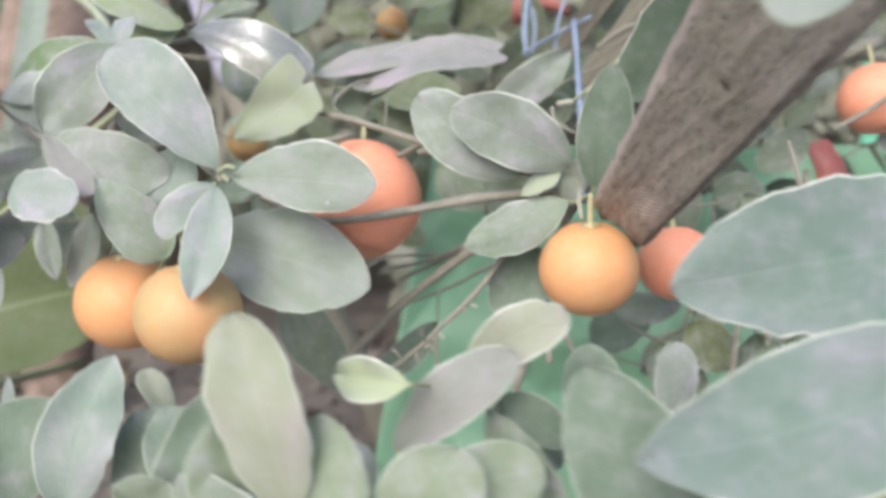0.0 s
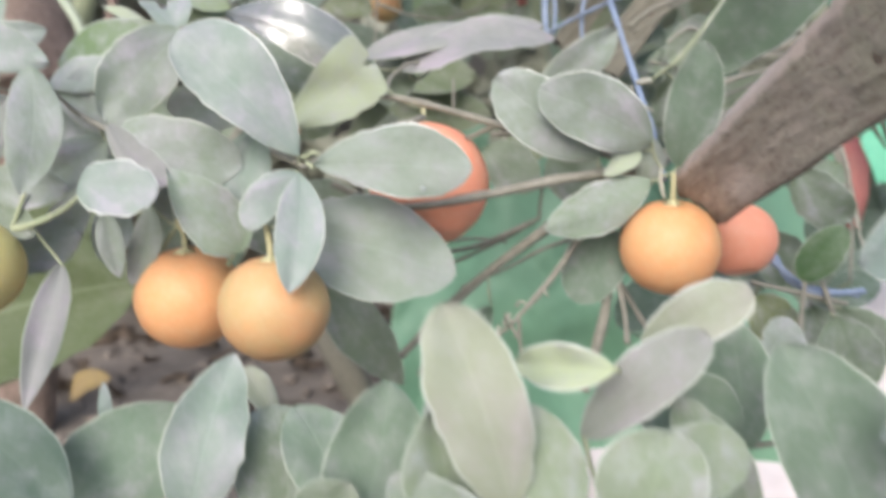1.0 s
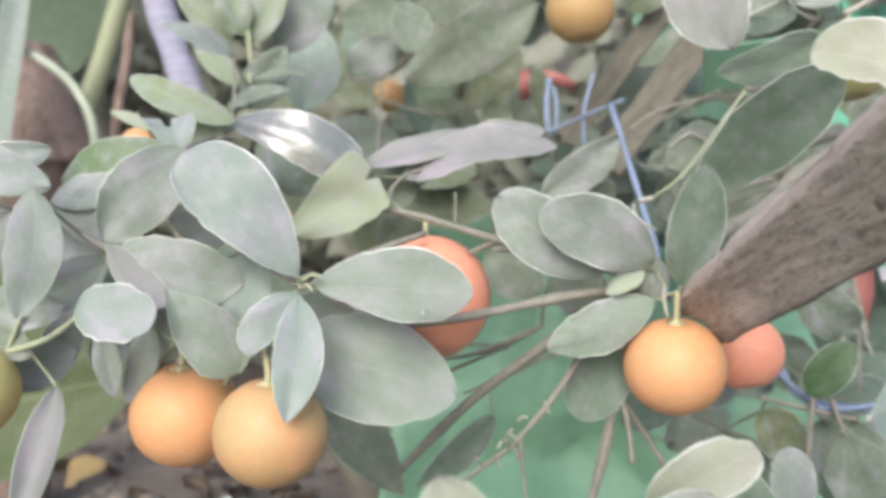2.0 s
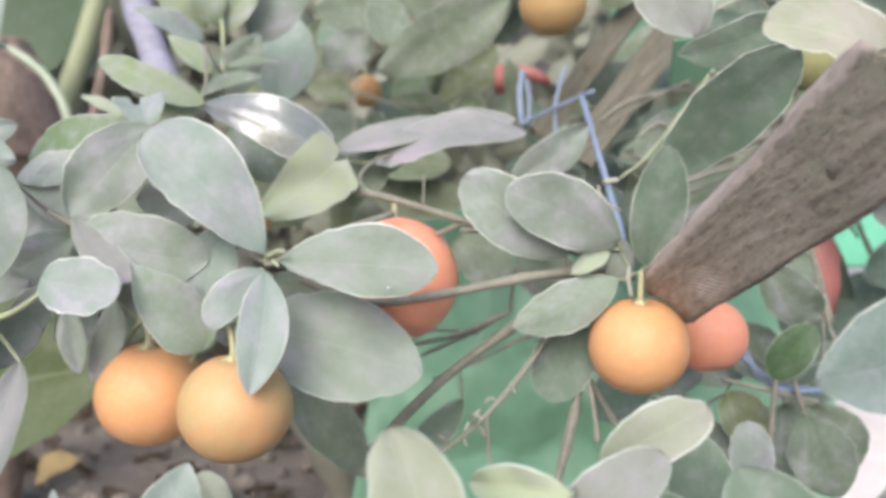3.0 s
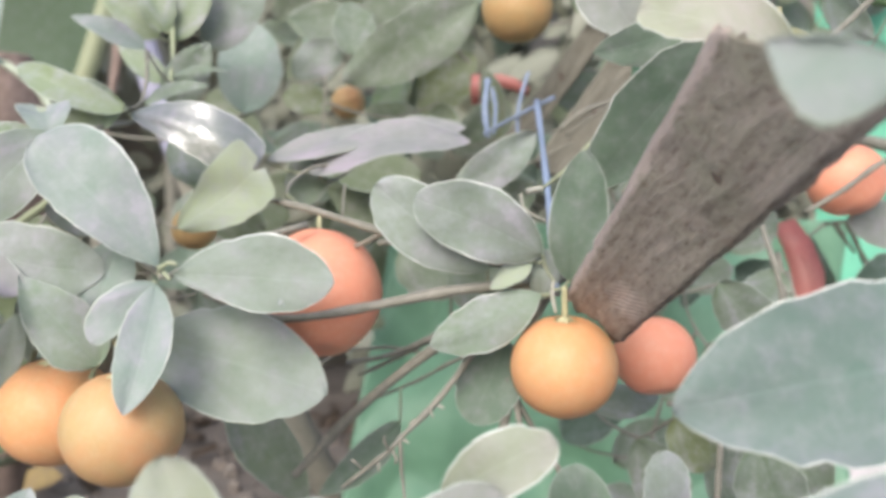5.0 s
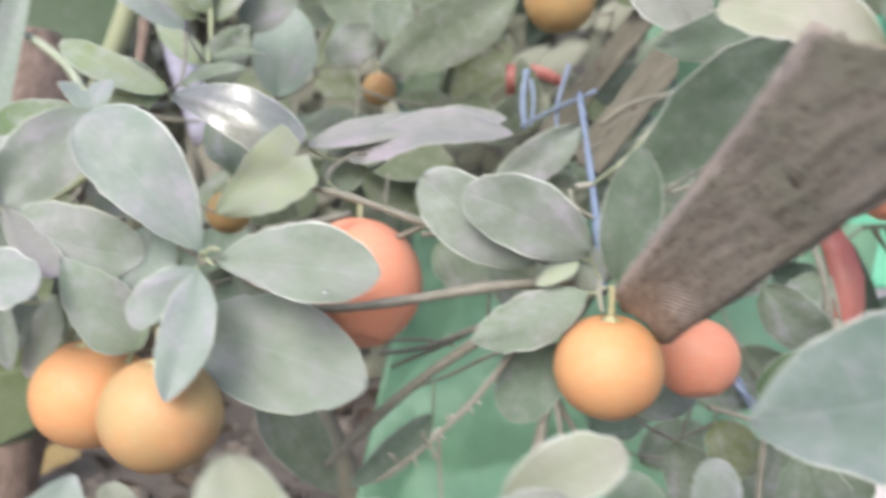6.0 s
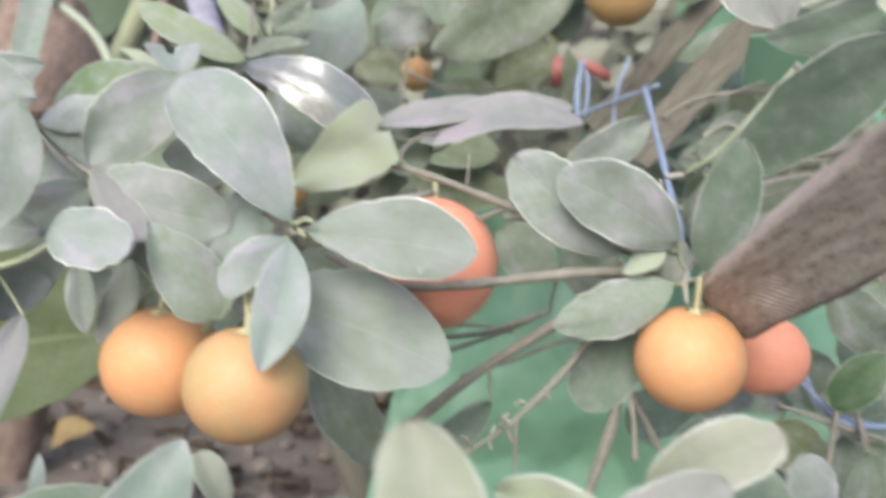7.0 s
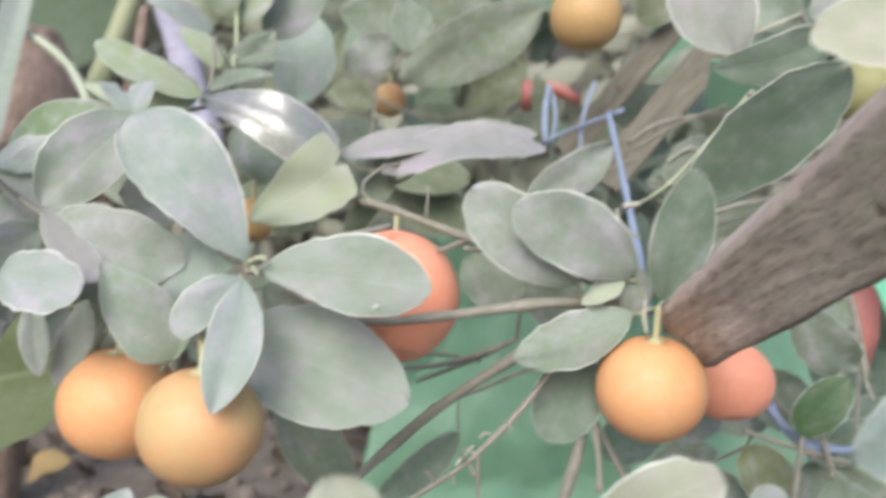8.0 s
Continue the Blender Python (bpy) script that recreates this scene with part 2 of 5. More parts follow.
def blade(length, width, curl, fold, a, b, seed, bite=None, side=None, sway=None, cleft=0.0):
    """A leaf from its stalk to its tip: two skins with a pale margin between them."""
    rng = random.Random(seed)
    edge = 1 - min(0.07, 0.0010 / width)
    ACROSS = (-1.0, -edge, *INNER, edge, 1.0)
    bm = bmesh.new()
    uv = bm.loops.layers.uv.new("UVMap")
    rows, thick = 22, 0.00022
    top = (a / (a + b)) ** a * (b / (a + b)) ** b
    bend, wave, phase = rng.uniform(-0.05, 0.05), rng.uniform(0.02, 0.06), rng.uniform(0, 6.28)
    nick, lump, skew = rng.uniform(0.06, 0.12), rng.uniform(0.06, 0.11), rng.uniform(-0.07, 0.07)
    bend, skew = bend if sway is None else sway, skew if side is None else side
    skins = []
    for face in (1, -1):
        grid = []
        for i in range(rows + 1):
            s = i / rows
            r = 0.5 - 0.5 * math.cos(math.pi * s)
            half = width / 2 * (max(r, 1e-6) ** a * max(1 - r, 1e-6) ** b) / top
            half = max(half, 0.0006 if s < 0.5 else 0.00015)
            line = []
            for u in ACROSS:
                ragged = 1 + (nick * noise.noise(Vector((r * 14, u, seed * 1.7))) + 0.5 * nick * noise.noise(Vector((r * 40, u, seed * 3.1)))) * abs(u) + skew * u
                if bite and u * bite[2] > 0:
                    gnaw = max(0.0, 1 - abs(r - bite[0]) / bite[1]) ** 0.5 * (0.8 + 0.5 * noise.noise(Vector((r * 30, seed, 0))))
                    ragged *= 1 - bite[3] * gnaw
                x = u * half * ragged + bend * length * math.sin(math.pi * r)
                z = curl * length * math.sin(math.pi * r) + fold * width * abs(u) * half / (width / 2)
                z += wave * width * math.sin(r * 11 + phase + (1.9 if u > 0 else 0)) * u * u * half / (width / 2)
                z += lump * width * noise.noise(Vector((u * 1.1, r * 2.6, seed * 0.73)))
                z += 0.012 * width * noise.noise(Vector((u * 4.0, r * 11.0, seed * 1.9))) * (1 - u * u)
                y = r * length - cleft * length * max(0.0, 1 - abs(u + 0.15) / 0.7) * max(0.0, (r - 0.6) / 0.4) ** 1.5
                line.append(bm.verts.new((x, y, z + face * thick * (1 - 0.6 * abs(u)))))
            grid.append(line)
        skins.append(grid)
    for face, grid in zip((1, -1), skins):
        for i in range(rows):
            for j in range(len(ACROSS) - 1):
                ring = [(i, j), (i, j + 1), (i + 1, j + 1), (i + 1, j)]
                f = bm.faces.new([grid[p][q] for p, q in (ring if face > 0 else ring[::-1])])
                f.material_index = 1 if j in (0, len(ACROSS) - 2) else 0
                for loop, (p, q) in zip(f.loops, ring if face > 0 else ring[::-1]):
                    loop[uv].uv = (0.5 + ACROSS[q] / 2, p / rows)
    for i in range(rows):
        for j, flip in ((0, False), (len(ACROSS) - 1, True)):
            ring = [skins[0][i][j], skins[0][i + 1][j], skins[1][i + 1][j], skins[1][i][j]]
            bm.faces.new(ring[::-1] if flip else ring).material_index = 1
    return bm


made = [0]
BASES, WOOD, STALKS = [], [], []


def leaf(owner, base, tip, width, normal, tone, curl=0.05, fold=0.05, a=0.62, b=0.7, bite=None, rim=0.25, side=None, sway=None, cleft=0.0):
    """rim: how pale the rolled margin of the blade is, from 0 to 1."""
    made[0] += 1
    base, tip = Vector(base), Vector(tip)
    BASES.append((owner, base))
    bm = blade((tip - base).length, width, curl, fold, a, b, made[0], bite, side, sway, cleft)
    return part("leaf", bm, [TONES[tone], TONES[tone] if rim < 0.1 or "broad" in tone or "yellow" in tone else MARGINS[0 if rim < 0.4 else 1 if rim < 0.9 else 2]], owner, "", basis(base, tip - base, normal))


def tube(points, r0, r1, sides=8, knobs=0.0):
    """A tapered round stem through the points, smoothed between them."""
    pts = [Vector(p) for p in points]
    line = []
    for i in range(len(pts) - 1):
        p0, p1, p2, p3 = pts[max(i - 1, 0)], pts[i], pts[i + 1], pts[min(i + 2, len(pts) - 1)]
        for k in range(5):
            t = k / 5
            line.append(0.5 * (2 * p1 + (p2 - p0) * t + (2 * p0 - 5 * p1 + 4 * p2 - p3) * t * t + (3 * p1 - p0 - 3 * p2 + p3) * t ** 3))
    line.append(pts[-1])
    bm = bmesh.new()
    rings = []
    for i, p in enumerate(line):
        way = (line[min(i + 1, len(line) - 1)] - line[max(i - 1, 0)]).normalized()
        ref = Vector((0, 0, 1)) if abs(way.z) < 0.9 else Vector((1, 0, 0))
        x = way.cross(ref).normalized()
        y = way.cross(x)
        r = r0 + (r1 - r0) * i / (len(line) - 1)
        r *= 1 + knobs * noise.noise(p * 160)
        rings.append([bm.verts.new(p + r * (math.cos(2 * math.pi * k / sides) * x + math.sin(2 * math.pi * k / sides) * y)) for k in range(sides)])
    for a, b in zip(rings, rings[1:]):
        for k in range(sides):
            bm.faces.new((a[k], a[(k + 1) % sides], b[(k + 1) % sides], b[k]))
    bm.faces.new(rings[0])
    bm.faces.new(rings[-1][::-1])
    bmesh.ops.recalc_face_normals(bm, faces=bm.faces)
    return bm


def twig(owner, points, r0, r1, tone="twig"):
    WOOD.append((owner, points))
    return part("twig", tube(points, r0, r1, 8, 0.35), BARKS[tone], owner)


def limb(name, owner, points, r0, r1, sides, knobs, tone="twig"):
    WOOD.append((owner, points))
    return part(name, tube(points, r0, r1, sides, knobs), BARKS[tone], owner)


def grow_stems(owner, ends):
    """Join every loose leaf base or fruit stalk to the nearest wood; new stems carry the next ones."""
    wood = []
    for who, points in WOOD:
        if who == owner:
            for a, c in zip(points, points[1:]):
                wood += [Vector(a).lerp(Vector(c), k / 12) for k in range(13)]
    cloud = np.array([tuple(p) for p in wood])
    loose = [Vector(p) for p in ends]
    while loose:
        best = None
        for p in loose:
            gap = cloud - np.array(tuple(p))
            cost = np.sqrt((gap ** 2).sum(axis=1)) + 0.8 * np.maximum(0.0, -gap[:, 1])
            k = int(cost.argmin())
            if best is None or cost[k] < best[0]:
                best = (cost[k], p, Vector(cloud[k]))
        gap, p, q = best
        loose.remove(p)
        if gap < 0.003:
            continue
        far = (q - p).length
        bow = Vector((0, 0.16 * far, -0.10 * far))
        points = [p, p.lerp(q, 0.35) + bow, p.lerp(q, 0.7) + bow * 0.8, q]
        thin = 0.0006 + min(0.0010, far * 0.01)
        part("petiole" if far < 0.025 else "twig", tube(points, 0.0006, thin, 6, 0.2), BARKS["petiole" if far < 0.025 else "twig"], owner)
        cloud = np.vstack([cloud] + [np.array([tuple(points[i].lerp(points[i + 1], k / 5)) for k in range(1, 6)]) for i in range(3)])


def strand(owner, points, r):
    return part("strand", tube(points, r, r, 6, 0.5), TWINE, owner)


def fruit(place, radius, rind, label, hang=(0, 0, 1), squash=0.96, stem=0.014, join=None):
    """A small mandarin on its stalk; hang: the way from its middle to the stalk."""
    ob = thing("mandarin", label, "fruit", place, "citrus fruits on the branches")
    turn = basis((0, 0, 0), (1, 0.01, 0.02), hang)
    rng = random.Random(int(place[0] * 9973))
    bm = bmesh.new()
    bmesh.ops.create_uvsphere(bm, u_segments=40, v_segments=28, radius=radius)
    for v in bm.verts:
        d = v.co.normalized()
        pole = abs(d.z)
        dent = 0.10 * max(0.0, (pole - 0.9) / 0.1) ** 2
        v.co *= (1 - dent) * (1 + 0.012 * noise.noise(d * 2.3 + Vector((radius * 900, 0, 0))))
        v.co.z *= squash
    part("rind", bm, rind, ob, "", turn)
    top = radius * squash * 0.91
    bm = bmesh.new()
    ring = []
    for k in range(15):
        r = radius * (0.17 if k % 3 else 0.25)
        ring.append(bm.verts.new((r * math.cos(k * 0.4189), r * math.sin(k * 0.4189), top + 0.0004 - r * 0.03)))
    mid = bm.verts.new((0, 0, top + 0.0022))
    low = bm.verts.new((0, 0, top - 0.001))
    for k in range(15):
        bm.faces.new((ring[k], ring[(k + 1) % 15], mid))
        bm.faces.new((ring[(k + 1) % 15], ring[k], low))
    cup = part("calyx", bm, STEM, ob, "small green calyx", turn)
    bend = rng.uniform(-0.2, 0.2) * stem
    part("stalk", tube([(0, 0, top), (bend, 0, top + stem * 0.5), (bend * 1.2, bend, top + stem)], 0.0013, 0.0011, 8, 0.3), STEM, cup, "short green stalk")
    if join:
        STALKS.append((join, Vector(place) + turn.to_3x3() @ Vector((bend * 1.2, bend, top + stem))))
    return ob


# ---- ground and what closes the place ----
SOIL = plain_material("soil", (0.165, 0.14, 0.118), (0.26, 0.23, 0.195), 7.0, 0.95, 0.9, 0.012, fine=7.0)
bm = bmesh.new()
bmesh.ops.create_grid(bm, x_segments=60, y_segments=60, size=3.0)
for v in bm.verts:
    v.co.z = 0.012 * noise.noise(v.co * 4.0) + 0.006 * noise.noise(v.co * 17.0)
rim = [e for e in bm.edges if e.is_boundary]
for v in bmesh.ops.extrude_edge_only(bm, edges=rim)["geom"]:
    if isinstance(v, bmesh.types.BMVert):
        v.co.x, v.co.y, v.co.z = v.co.x * 300, v.co.y * 300, 0
tagged(new("ground", mesh_of("ground", bm, [SOIL])), "bare brown garden soil with small clods", "ground", "", "structure")

rng = random.Random(21)
bm = bmesh.new()
for n in range(900):
    x, y, size = rng.uniform(-0.95, 0.35), rng.uniform(0.75, 1.6), 0.004 + 0.018 * rng.random() ** 3
    m = Matrix.Translation((x, y, size * 0.25)) @ Euler((rng.random() * 6, rng.random() * 6, rng.random() * 6)).to_matrix().to_4x4() @ Matrix.Diagonal((1, rng.uniform(0.6, 1), rng.uniform(0.5, 0.8), 1))
    for v in bmesh.ops.create_icosphere(bm, subdivisions=1, radius=size, matrix=m)["verts"]:
        v.co += (v.co - Vector((x, y, 0))) * 0.35 * noise.noise(v.co * 60)
tagged(new("soil_clods", mesh_of("soil_clods", bm, [SOIL])), "loose brown clods of garden soil", "soil", "", "stuff")
LITTER = plain_material("dry_leaf_litter", (0.15, 0.115, 0.085), (0.25, 0.20, 0.15), 40.0, 0.85, 0.4, 0.002)
bm = bmesh.new()
for n in range(170):
    x, y, turn, size = rng.uniform(-0.9, 0.3), rng.uniform(0.78, 1.6), rng.uniform(0, 6.28), rng.uniform(0.03, 0.06)
    m = pose(x, y, 0.014, rng.uniform(-20, 20), rng.uniform(-20, 20), math.degrees(turn))
    rows = []
    for k in range(6):
        r, half = k / 5, 0.27 * size * math.sin(math.pi * min(0.97, 0.06 + 0.9 * k / 5)) ** 0.8
        rows.append([bm.verts.new(m @ Vector((u * half, r * size, 0.16 * size * abs(u) + 0.1 * size * math.sin(3 * r + n)))) for u in (-1, 0, 1)])
    for a, c in zip(rows, rows[1:]):
        for k in (0, 1):
            bm.faces.new((a[k], a[k + 1], c[k + 1], c[k]))
bmesh.ops.solidify(bm, geom=bm.faces[:], thickness=0.0006)
tagged(new("leaf_litter", mesh_of("leaf_litter", bm, [LITTER])), "dry brown fallen leaves scattered on the soil", "leaf litter", "", "stuff")

WALL = plain_material("weathered_wall", (0.24, 0.22, 0.18), (0.33, 0.31, 0.27), 5.0, 0.95, 0.5, 0.006)
bm = bmesh.new()
bmesh.ops.create_cube(bm, size=1.0, matrix=Matrix.Translation((-1.55, 2.15, 1.1)) @ Matrix.Diagonal((4.3, 0.15, 2.3, 1)))
bmesh.ops.bevel(bm, geom=bm.edges[:], offset=0.01, segments=2, affect="EDGES")
tagged(new("wall_back", mesh_of("wall_back", bm, [WALL])), "weathered grey-brown garden wall", "wall", "", "structure")

bm = bmesh.new()
bmesh.ops.create_cube(bm, size=1.0, matrix=Matrix.Translation((3.1, 4.4, 1.1)) @ Matrix.Diagonal((5.4, 0.15, 2.3, 1)))
bmesh.ops.bevel(bm, geom=bm.edges[:], offset=0.01, segments=2, affect="EDGES")
tagged(new("wall_far", mesh_of("wall_far", bm, [WALL])), "weathered grey-brown wall at the end of the yard", "wall", "", "structure")

# ---- the citrus tree ----
citrus_tree = thing("citrus_tree", "dusty citrus tree with grey-green leaves and ripe fruit", "tree", (0, 0, 0))
limb("trunk", citrus_tree, [(0.58, 0.66, -0.02), (0.575, 0.65, 0.15), (0.56, 0.62, 0.32), (0.55, 0.60, 0.50), (0.50, 0.62, 0.72)], 0.016, 0.010, 12, 0.2, "twig")
limb("branch", citrus_tree, [(0.575, 0.65, 0.12), (0.36, 0.46, 0.12), (0.16, 0.32, 0.13), (0.02, 0.26, 0.15), (-0.06, 0.24, 0.16)], 0.007, 0.003, 8, 0.3, "twig")
limb("branch", citrus_tree, [(0.16, 0.32, 0.13), (0.12, 0.24, 0.16), (0.10, 0.20, 0.19)], 0.004, 0.002, 8, 0.3, "twig")
limb("branch", citrus_tree, [(-0.06, 0.24, 0.16), (-0.20, 0.30, 0.18), (-0.33, 0.36, 0.32), (-0.30, 0.35, 0.40), (-0.24, 0.335, 0.385)], 0.003, 0.002, 8, 0.3, "twig")
limb("branch", citrus_tree, [(0.56, 0.62, 0.34), (0.40, 0.56, 0.42), (0.26, 0.52, 0.45), (0.17, 0.49, 0.435)], 0.005, 0.003, 8, 0.3, "twig")
limb("branch", citrus_tree, [(0.55, 0.60, 0.50), (0.36, 0.48, 0.54), (0.20, 0.38, 0.53), (0.15, 0.34, 0.50)], 0.004, 0.002, 8, 0.3, "twig")
shrub = thing("citrus_shrub", "younger citrus shrub with pale green shoots", "shrub", (0, 0, 0))
limb("trunk", shrub, [(-0.72, 0.95, -0.02), (-0.72, 0.95, 0.2), (-0.70, 0.95, 0.5), (-0.66, 0.93, 0.85)], 0.012, 0.006, 10, 0.2, "twig")
limb("branch", shrub, [(-0.71, 0.95, 0.3), (-0.46, 0.80, 0.34), (-0.26, 0.60, 0.40), (-0.17, 0.50, 0.44)], 0.004, 0.002, 8, 0.2, "lime")
twig(citrus_tree, [(-0.0947, 0.3423, 0.3814), (-0.0895, 0.3448, 0.3822), (-0.0745, 0.3536, 0.3905), (-0.0415, 0.3755, 0.4000)], 0.0011, 0.0016, "twig")
twig(citrus_tree, [(-0.0826, 0.3636, 0.3727), (-0.0615, 0.3656, 0.3628), (-0.0422, 0.3613, 0.3624), (-0.0133, 0.3582, 0.3671), (0.0212, 0.3585, 0.3730), (0.0604, 0.3671, 0.3752)], 0.0014, 0.0024, "twig")
twig(citrus_tree, [(-0.0635, 0.4040, 0.4113), (-0.0413, 0.3860, 0.4066), (-0.0090, 0.3735, 0.3965), (0.0114, 0.3738, 0.3906), (0.0402, 0.3750, 0.3825), (0.0637, 0.3738, 0.3744)], 0.0014, 0.0022, "twig")
twig(citrus_tree, [(-0.0090, 0.3735, 0.3965), (-0.0210, 0.3827, 0.3905), (-0.0282, 0.3935, 0.3887)], 0.0013, 0.0010, "twig")
twig(citrus_tree, [(-0.0116, 0.3736, 0.3922), (0.0061, 0.3726, 0.3928)], 0.0014, 0.0014, "twig")
twig(citrus_tree, [(-0.0558, 0.4184, 0.4139), (-0.0546, 0.4287, 0.4197), (-0.0459, 0.4382, 0.4271), (-0.0370, 0.4474, 0.4289)], 0.0009, 0.0009, "twig")
twig(citrus_tree, [(-0.0272, 0.3842, 0.4034), (-0.0263, 0.3900, 0.4176)], 0.0006, 0.0004, "twig")
twig(citrus_tree, [(-0.0533, 0.4101, 0.2806), (-0.0205, 0.3983, 0.3162), (0.0133, 0.3860, 0.3449), (0.0412, 0.3788, 0.3639), (0.0663, 0.3734, 0.3731)], 0.0020, 0.0030, "twig")
twig(citrus_tree, [(-0.0280, 0.3672, 0.2887), (-0.0090, 0.3560, 0.3066), (-0.0031, 0.3537, 0.3132), (0.0148, 0.3646, 0.3284), (0.0399, 0.3736, 0.3594)], 0.0009, 0.0016, "twig")
twig(citrus_tree, [(-0.0031, 0.3537, 0.3132), (-0.0026, 0.3528, 0.2999), (-0.0011, 0.3518, 0.2854)], 0.0010, 0.0006, "twig")
twig(citrus_tree, [(-0.0077, 0.3549, 0.3081), (-0.0095, 0.3514, 0.3134), (-0.0090, 0.3515, 0.3153)], 0.0008, 0.0005, "twig")
twig(citrus_tree, [(0.0091, 0.3610, 0.3240), (0.0104, 0.3566, 0.3210)], 0.0008, 0.0005, "twig")
twig(citrus_tree, [(-0.0184, 0.3616, 0.2977), (-0.0215, 0.3592, 0.3021), (-0.0234, 0.3595, 0.3031)], 0.0007, 0.0005, "twig")
twig(citrus_tree, [(-0.0127, 0.3583, 0.3031), (-0.0115, 0.3558, 0.2988)], 0.0007, 0.0004, "twig")
twig(citrus_tree, [(-0.0067, 0.3549, 0.3093), (-0.0047, 0.3514, 0.3054), (-0.0052, 0.3514, 0.3039)], 0.0008, 0.0006, "twig")
twig(citrus_tree, [(0.0434, 0.3717, 0.3337), (0.0410, 0.3724, 0.3074), (0.0322, 0.3742, 0.2702)], 0.0022, 0.0026, "twig")
twig(citrus_tree, [(0.0459, 0.3711, 0.3285), (0.0485, 0.3656, 0.3091), (0.0490, 0.3627, 0.2957)], 0.0014, 0.0014, "twig")
twig(citrus_tree, [(0.0464, 0.3728, 0.3255), (0.0552, 0.3709, 0.3099), (0.0678, 0.3681, 0.2892)], 0.0013, 0.0013, "twig")
twig(citrus_tree, [(0.0637, 0.3738, 0.3744), (0.0513, 0.3767, 0.3482), (0.0434, 0.3715, 0.3311)], 0.0024, 0.0022, "twig")
twig(citrus_tree, [(0.0637, 0.3738, 0.3744), (0.0916, 0.3996, 0.3882), (0.1350, 0.4257, 0.4041), (0.1848, 0.4617, 0.4292), (0.2637, 0.5045, 0.4560)], 0.0030, 0.0050, "twig")
twig(citrus_tree, [(0.0566, 0.3599, 0.4144), (0.0674, 0.3541, 0.4240), (0.0858, 0.3632, 0.4430), (0.1031, 0.3675, 0.4636)], 0.0007, 0.0009, "petiole")
twig(citrus_tree, [(0.0497, 0.3576, 0.4132), (0.0566, 0.3599, 0.4144)], 0.0012, 0.0010, "palewig")
twig(citrus_tree, [(0.0472, 0.3578, 0.4120), (0.0489, 0.3572, 0.4059), (0.0577, 0.3589, 0.4008)], 0.0006, 0.0006, "palewig")
twig(citrus_tree, [(0.1076, 0.4193, 0.4117), (0.1222, 0.4179, 0.4174), (0.1441, 0.4257, 0.4219)], 0.0013, 0.0013, "twig")
twig(citrus_tree, [(0.1075, 0.4186, 0.4000), (0.1249, 0.4166, 0.4014)], 0.0007, 0.0007, "twig")
twig(citrus_tree, [(0.0928, 0.5041, 0.4517), (0.1102, 0.5028, 0.4638), (0.1414, 0.4996, 0.4705), (0.1829, 0.4948, 0.4721)], 0.0016, 0.0014, "twig")
twig(citrus_tree, [(0.1401, 0.3748, 0.3219), (0.1379, 0.3736, 0.2979), (0.1354, 0.3719, 0.2658)], 0.0013, 0.0016, "twig")
twig(citrus_tree, [(0.1468, 0.3740, 0.3219), (0.1557, 0.3713, 0.2951), (0.1607, 0.3690, 0.2657)], 0.0012, 0.0014, "twig")
twig(citrus_tree, [(0.1169, 0.3823, 0.3182), (0.1428, 0.3769, 0.3118), (0.1626, 0.3763, 0.3071)], 0.0012, 0.0012, "twig")
twig(citrus_tree, [(0.1468, 0.3740, 0.3219), (0.1735, 0.4072, 0.3399), (0.2011, 0.4451, 0.3521), (0.2162, 0.4852, 0.3782)], 0.0016, 0.0020, "twig")
twig(citrus_tree, [(0.2160, 0.4521, 0.3312), (0.2153, 0.4638, 0.3561), (0.2213, 0.4840, 0.3677)], 0.0012, 0.0014, "twig")
twig(citrus_tree, [(0.0604, 0.3513, 0.3640), (0.0590, 0.3520, 0.3718), (0.0602, 0.3541, 0.3765)], 0.0009, 0.0007, "palewig")
twig(citrus_tree, [(-0.1833, 0.3621, 0.4029), (-0.1697, 0.3551, 0.3962), (-0.1641, 0.3563, 0.3947)], 0.0012, 0.0010, "twig")
twig(citrus_tree, [(-0.2304, 0.3533, 0.3555), (-0.2085, 0.3437, 0.3589), (-0.1945, 0.3391, 0.3631), (-0.1882, 0.3431, 0.3665), (-0.1801, 0.3465, 0.3731)], 0.0014, 0.0009, "lime")
twig(citrus_tree, [(-0.2085, 0.3437, 0.3589), (-0.2016, 0.3435, 0.3740)], 0.0010, 0.0008, "lime")
twig(citrus_tree, [(-0.1284, 0.3619, 0.3386), (-0.1219, 0.3598, 0.3507), (-0.1165, 0.3569, 0.3629), (-0.0958, 0.3423, 0.3792)], 0.0010, 0.0012, "lime")
twig(citrus_tree, [(-0.1641, 0.3861, 0.3369), (-0.1553, 0.3779, 0.3508), (-0.1399, 0.3698, 0.3639)], 0.0012, 0.0008, "lime")
twig(citrus_tree, [(-0.1421, 0.3644, 0.4379), (-0.1309, 0.3669, 0.4165), (-0.1158, 0.3687, 0.3925), (-0.0951, 0.3455, 0.3823)], 0.0012, 0.0014, "twig")
twig(citrus_tree, [(-0.1421, 0.3644, 0.4379), (-0.1385, 0.4505, 0.4509), (-0.1324, 0.4806, 0.4599)], 0.0010, 0.0016, "twig")
twig(shrub, [(-0.1364, 0.5115, 0.4630), (-0.1380, 0.5342, 0.5016), (-0.1426, 0.5484, 0.5600)], 0.0016, 0.0012, "lime")
twig(citrus_tree, [(0.1832, 0.4345, 0.3964), (0.1873, 0.4225, 0.3678), (0.1881, 0.4216, 0.3535)], 0.0016, 0.0012, "twig")
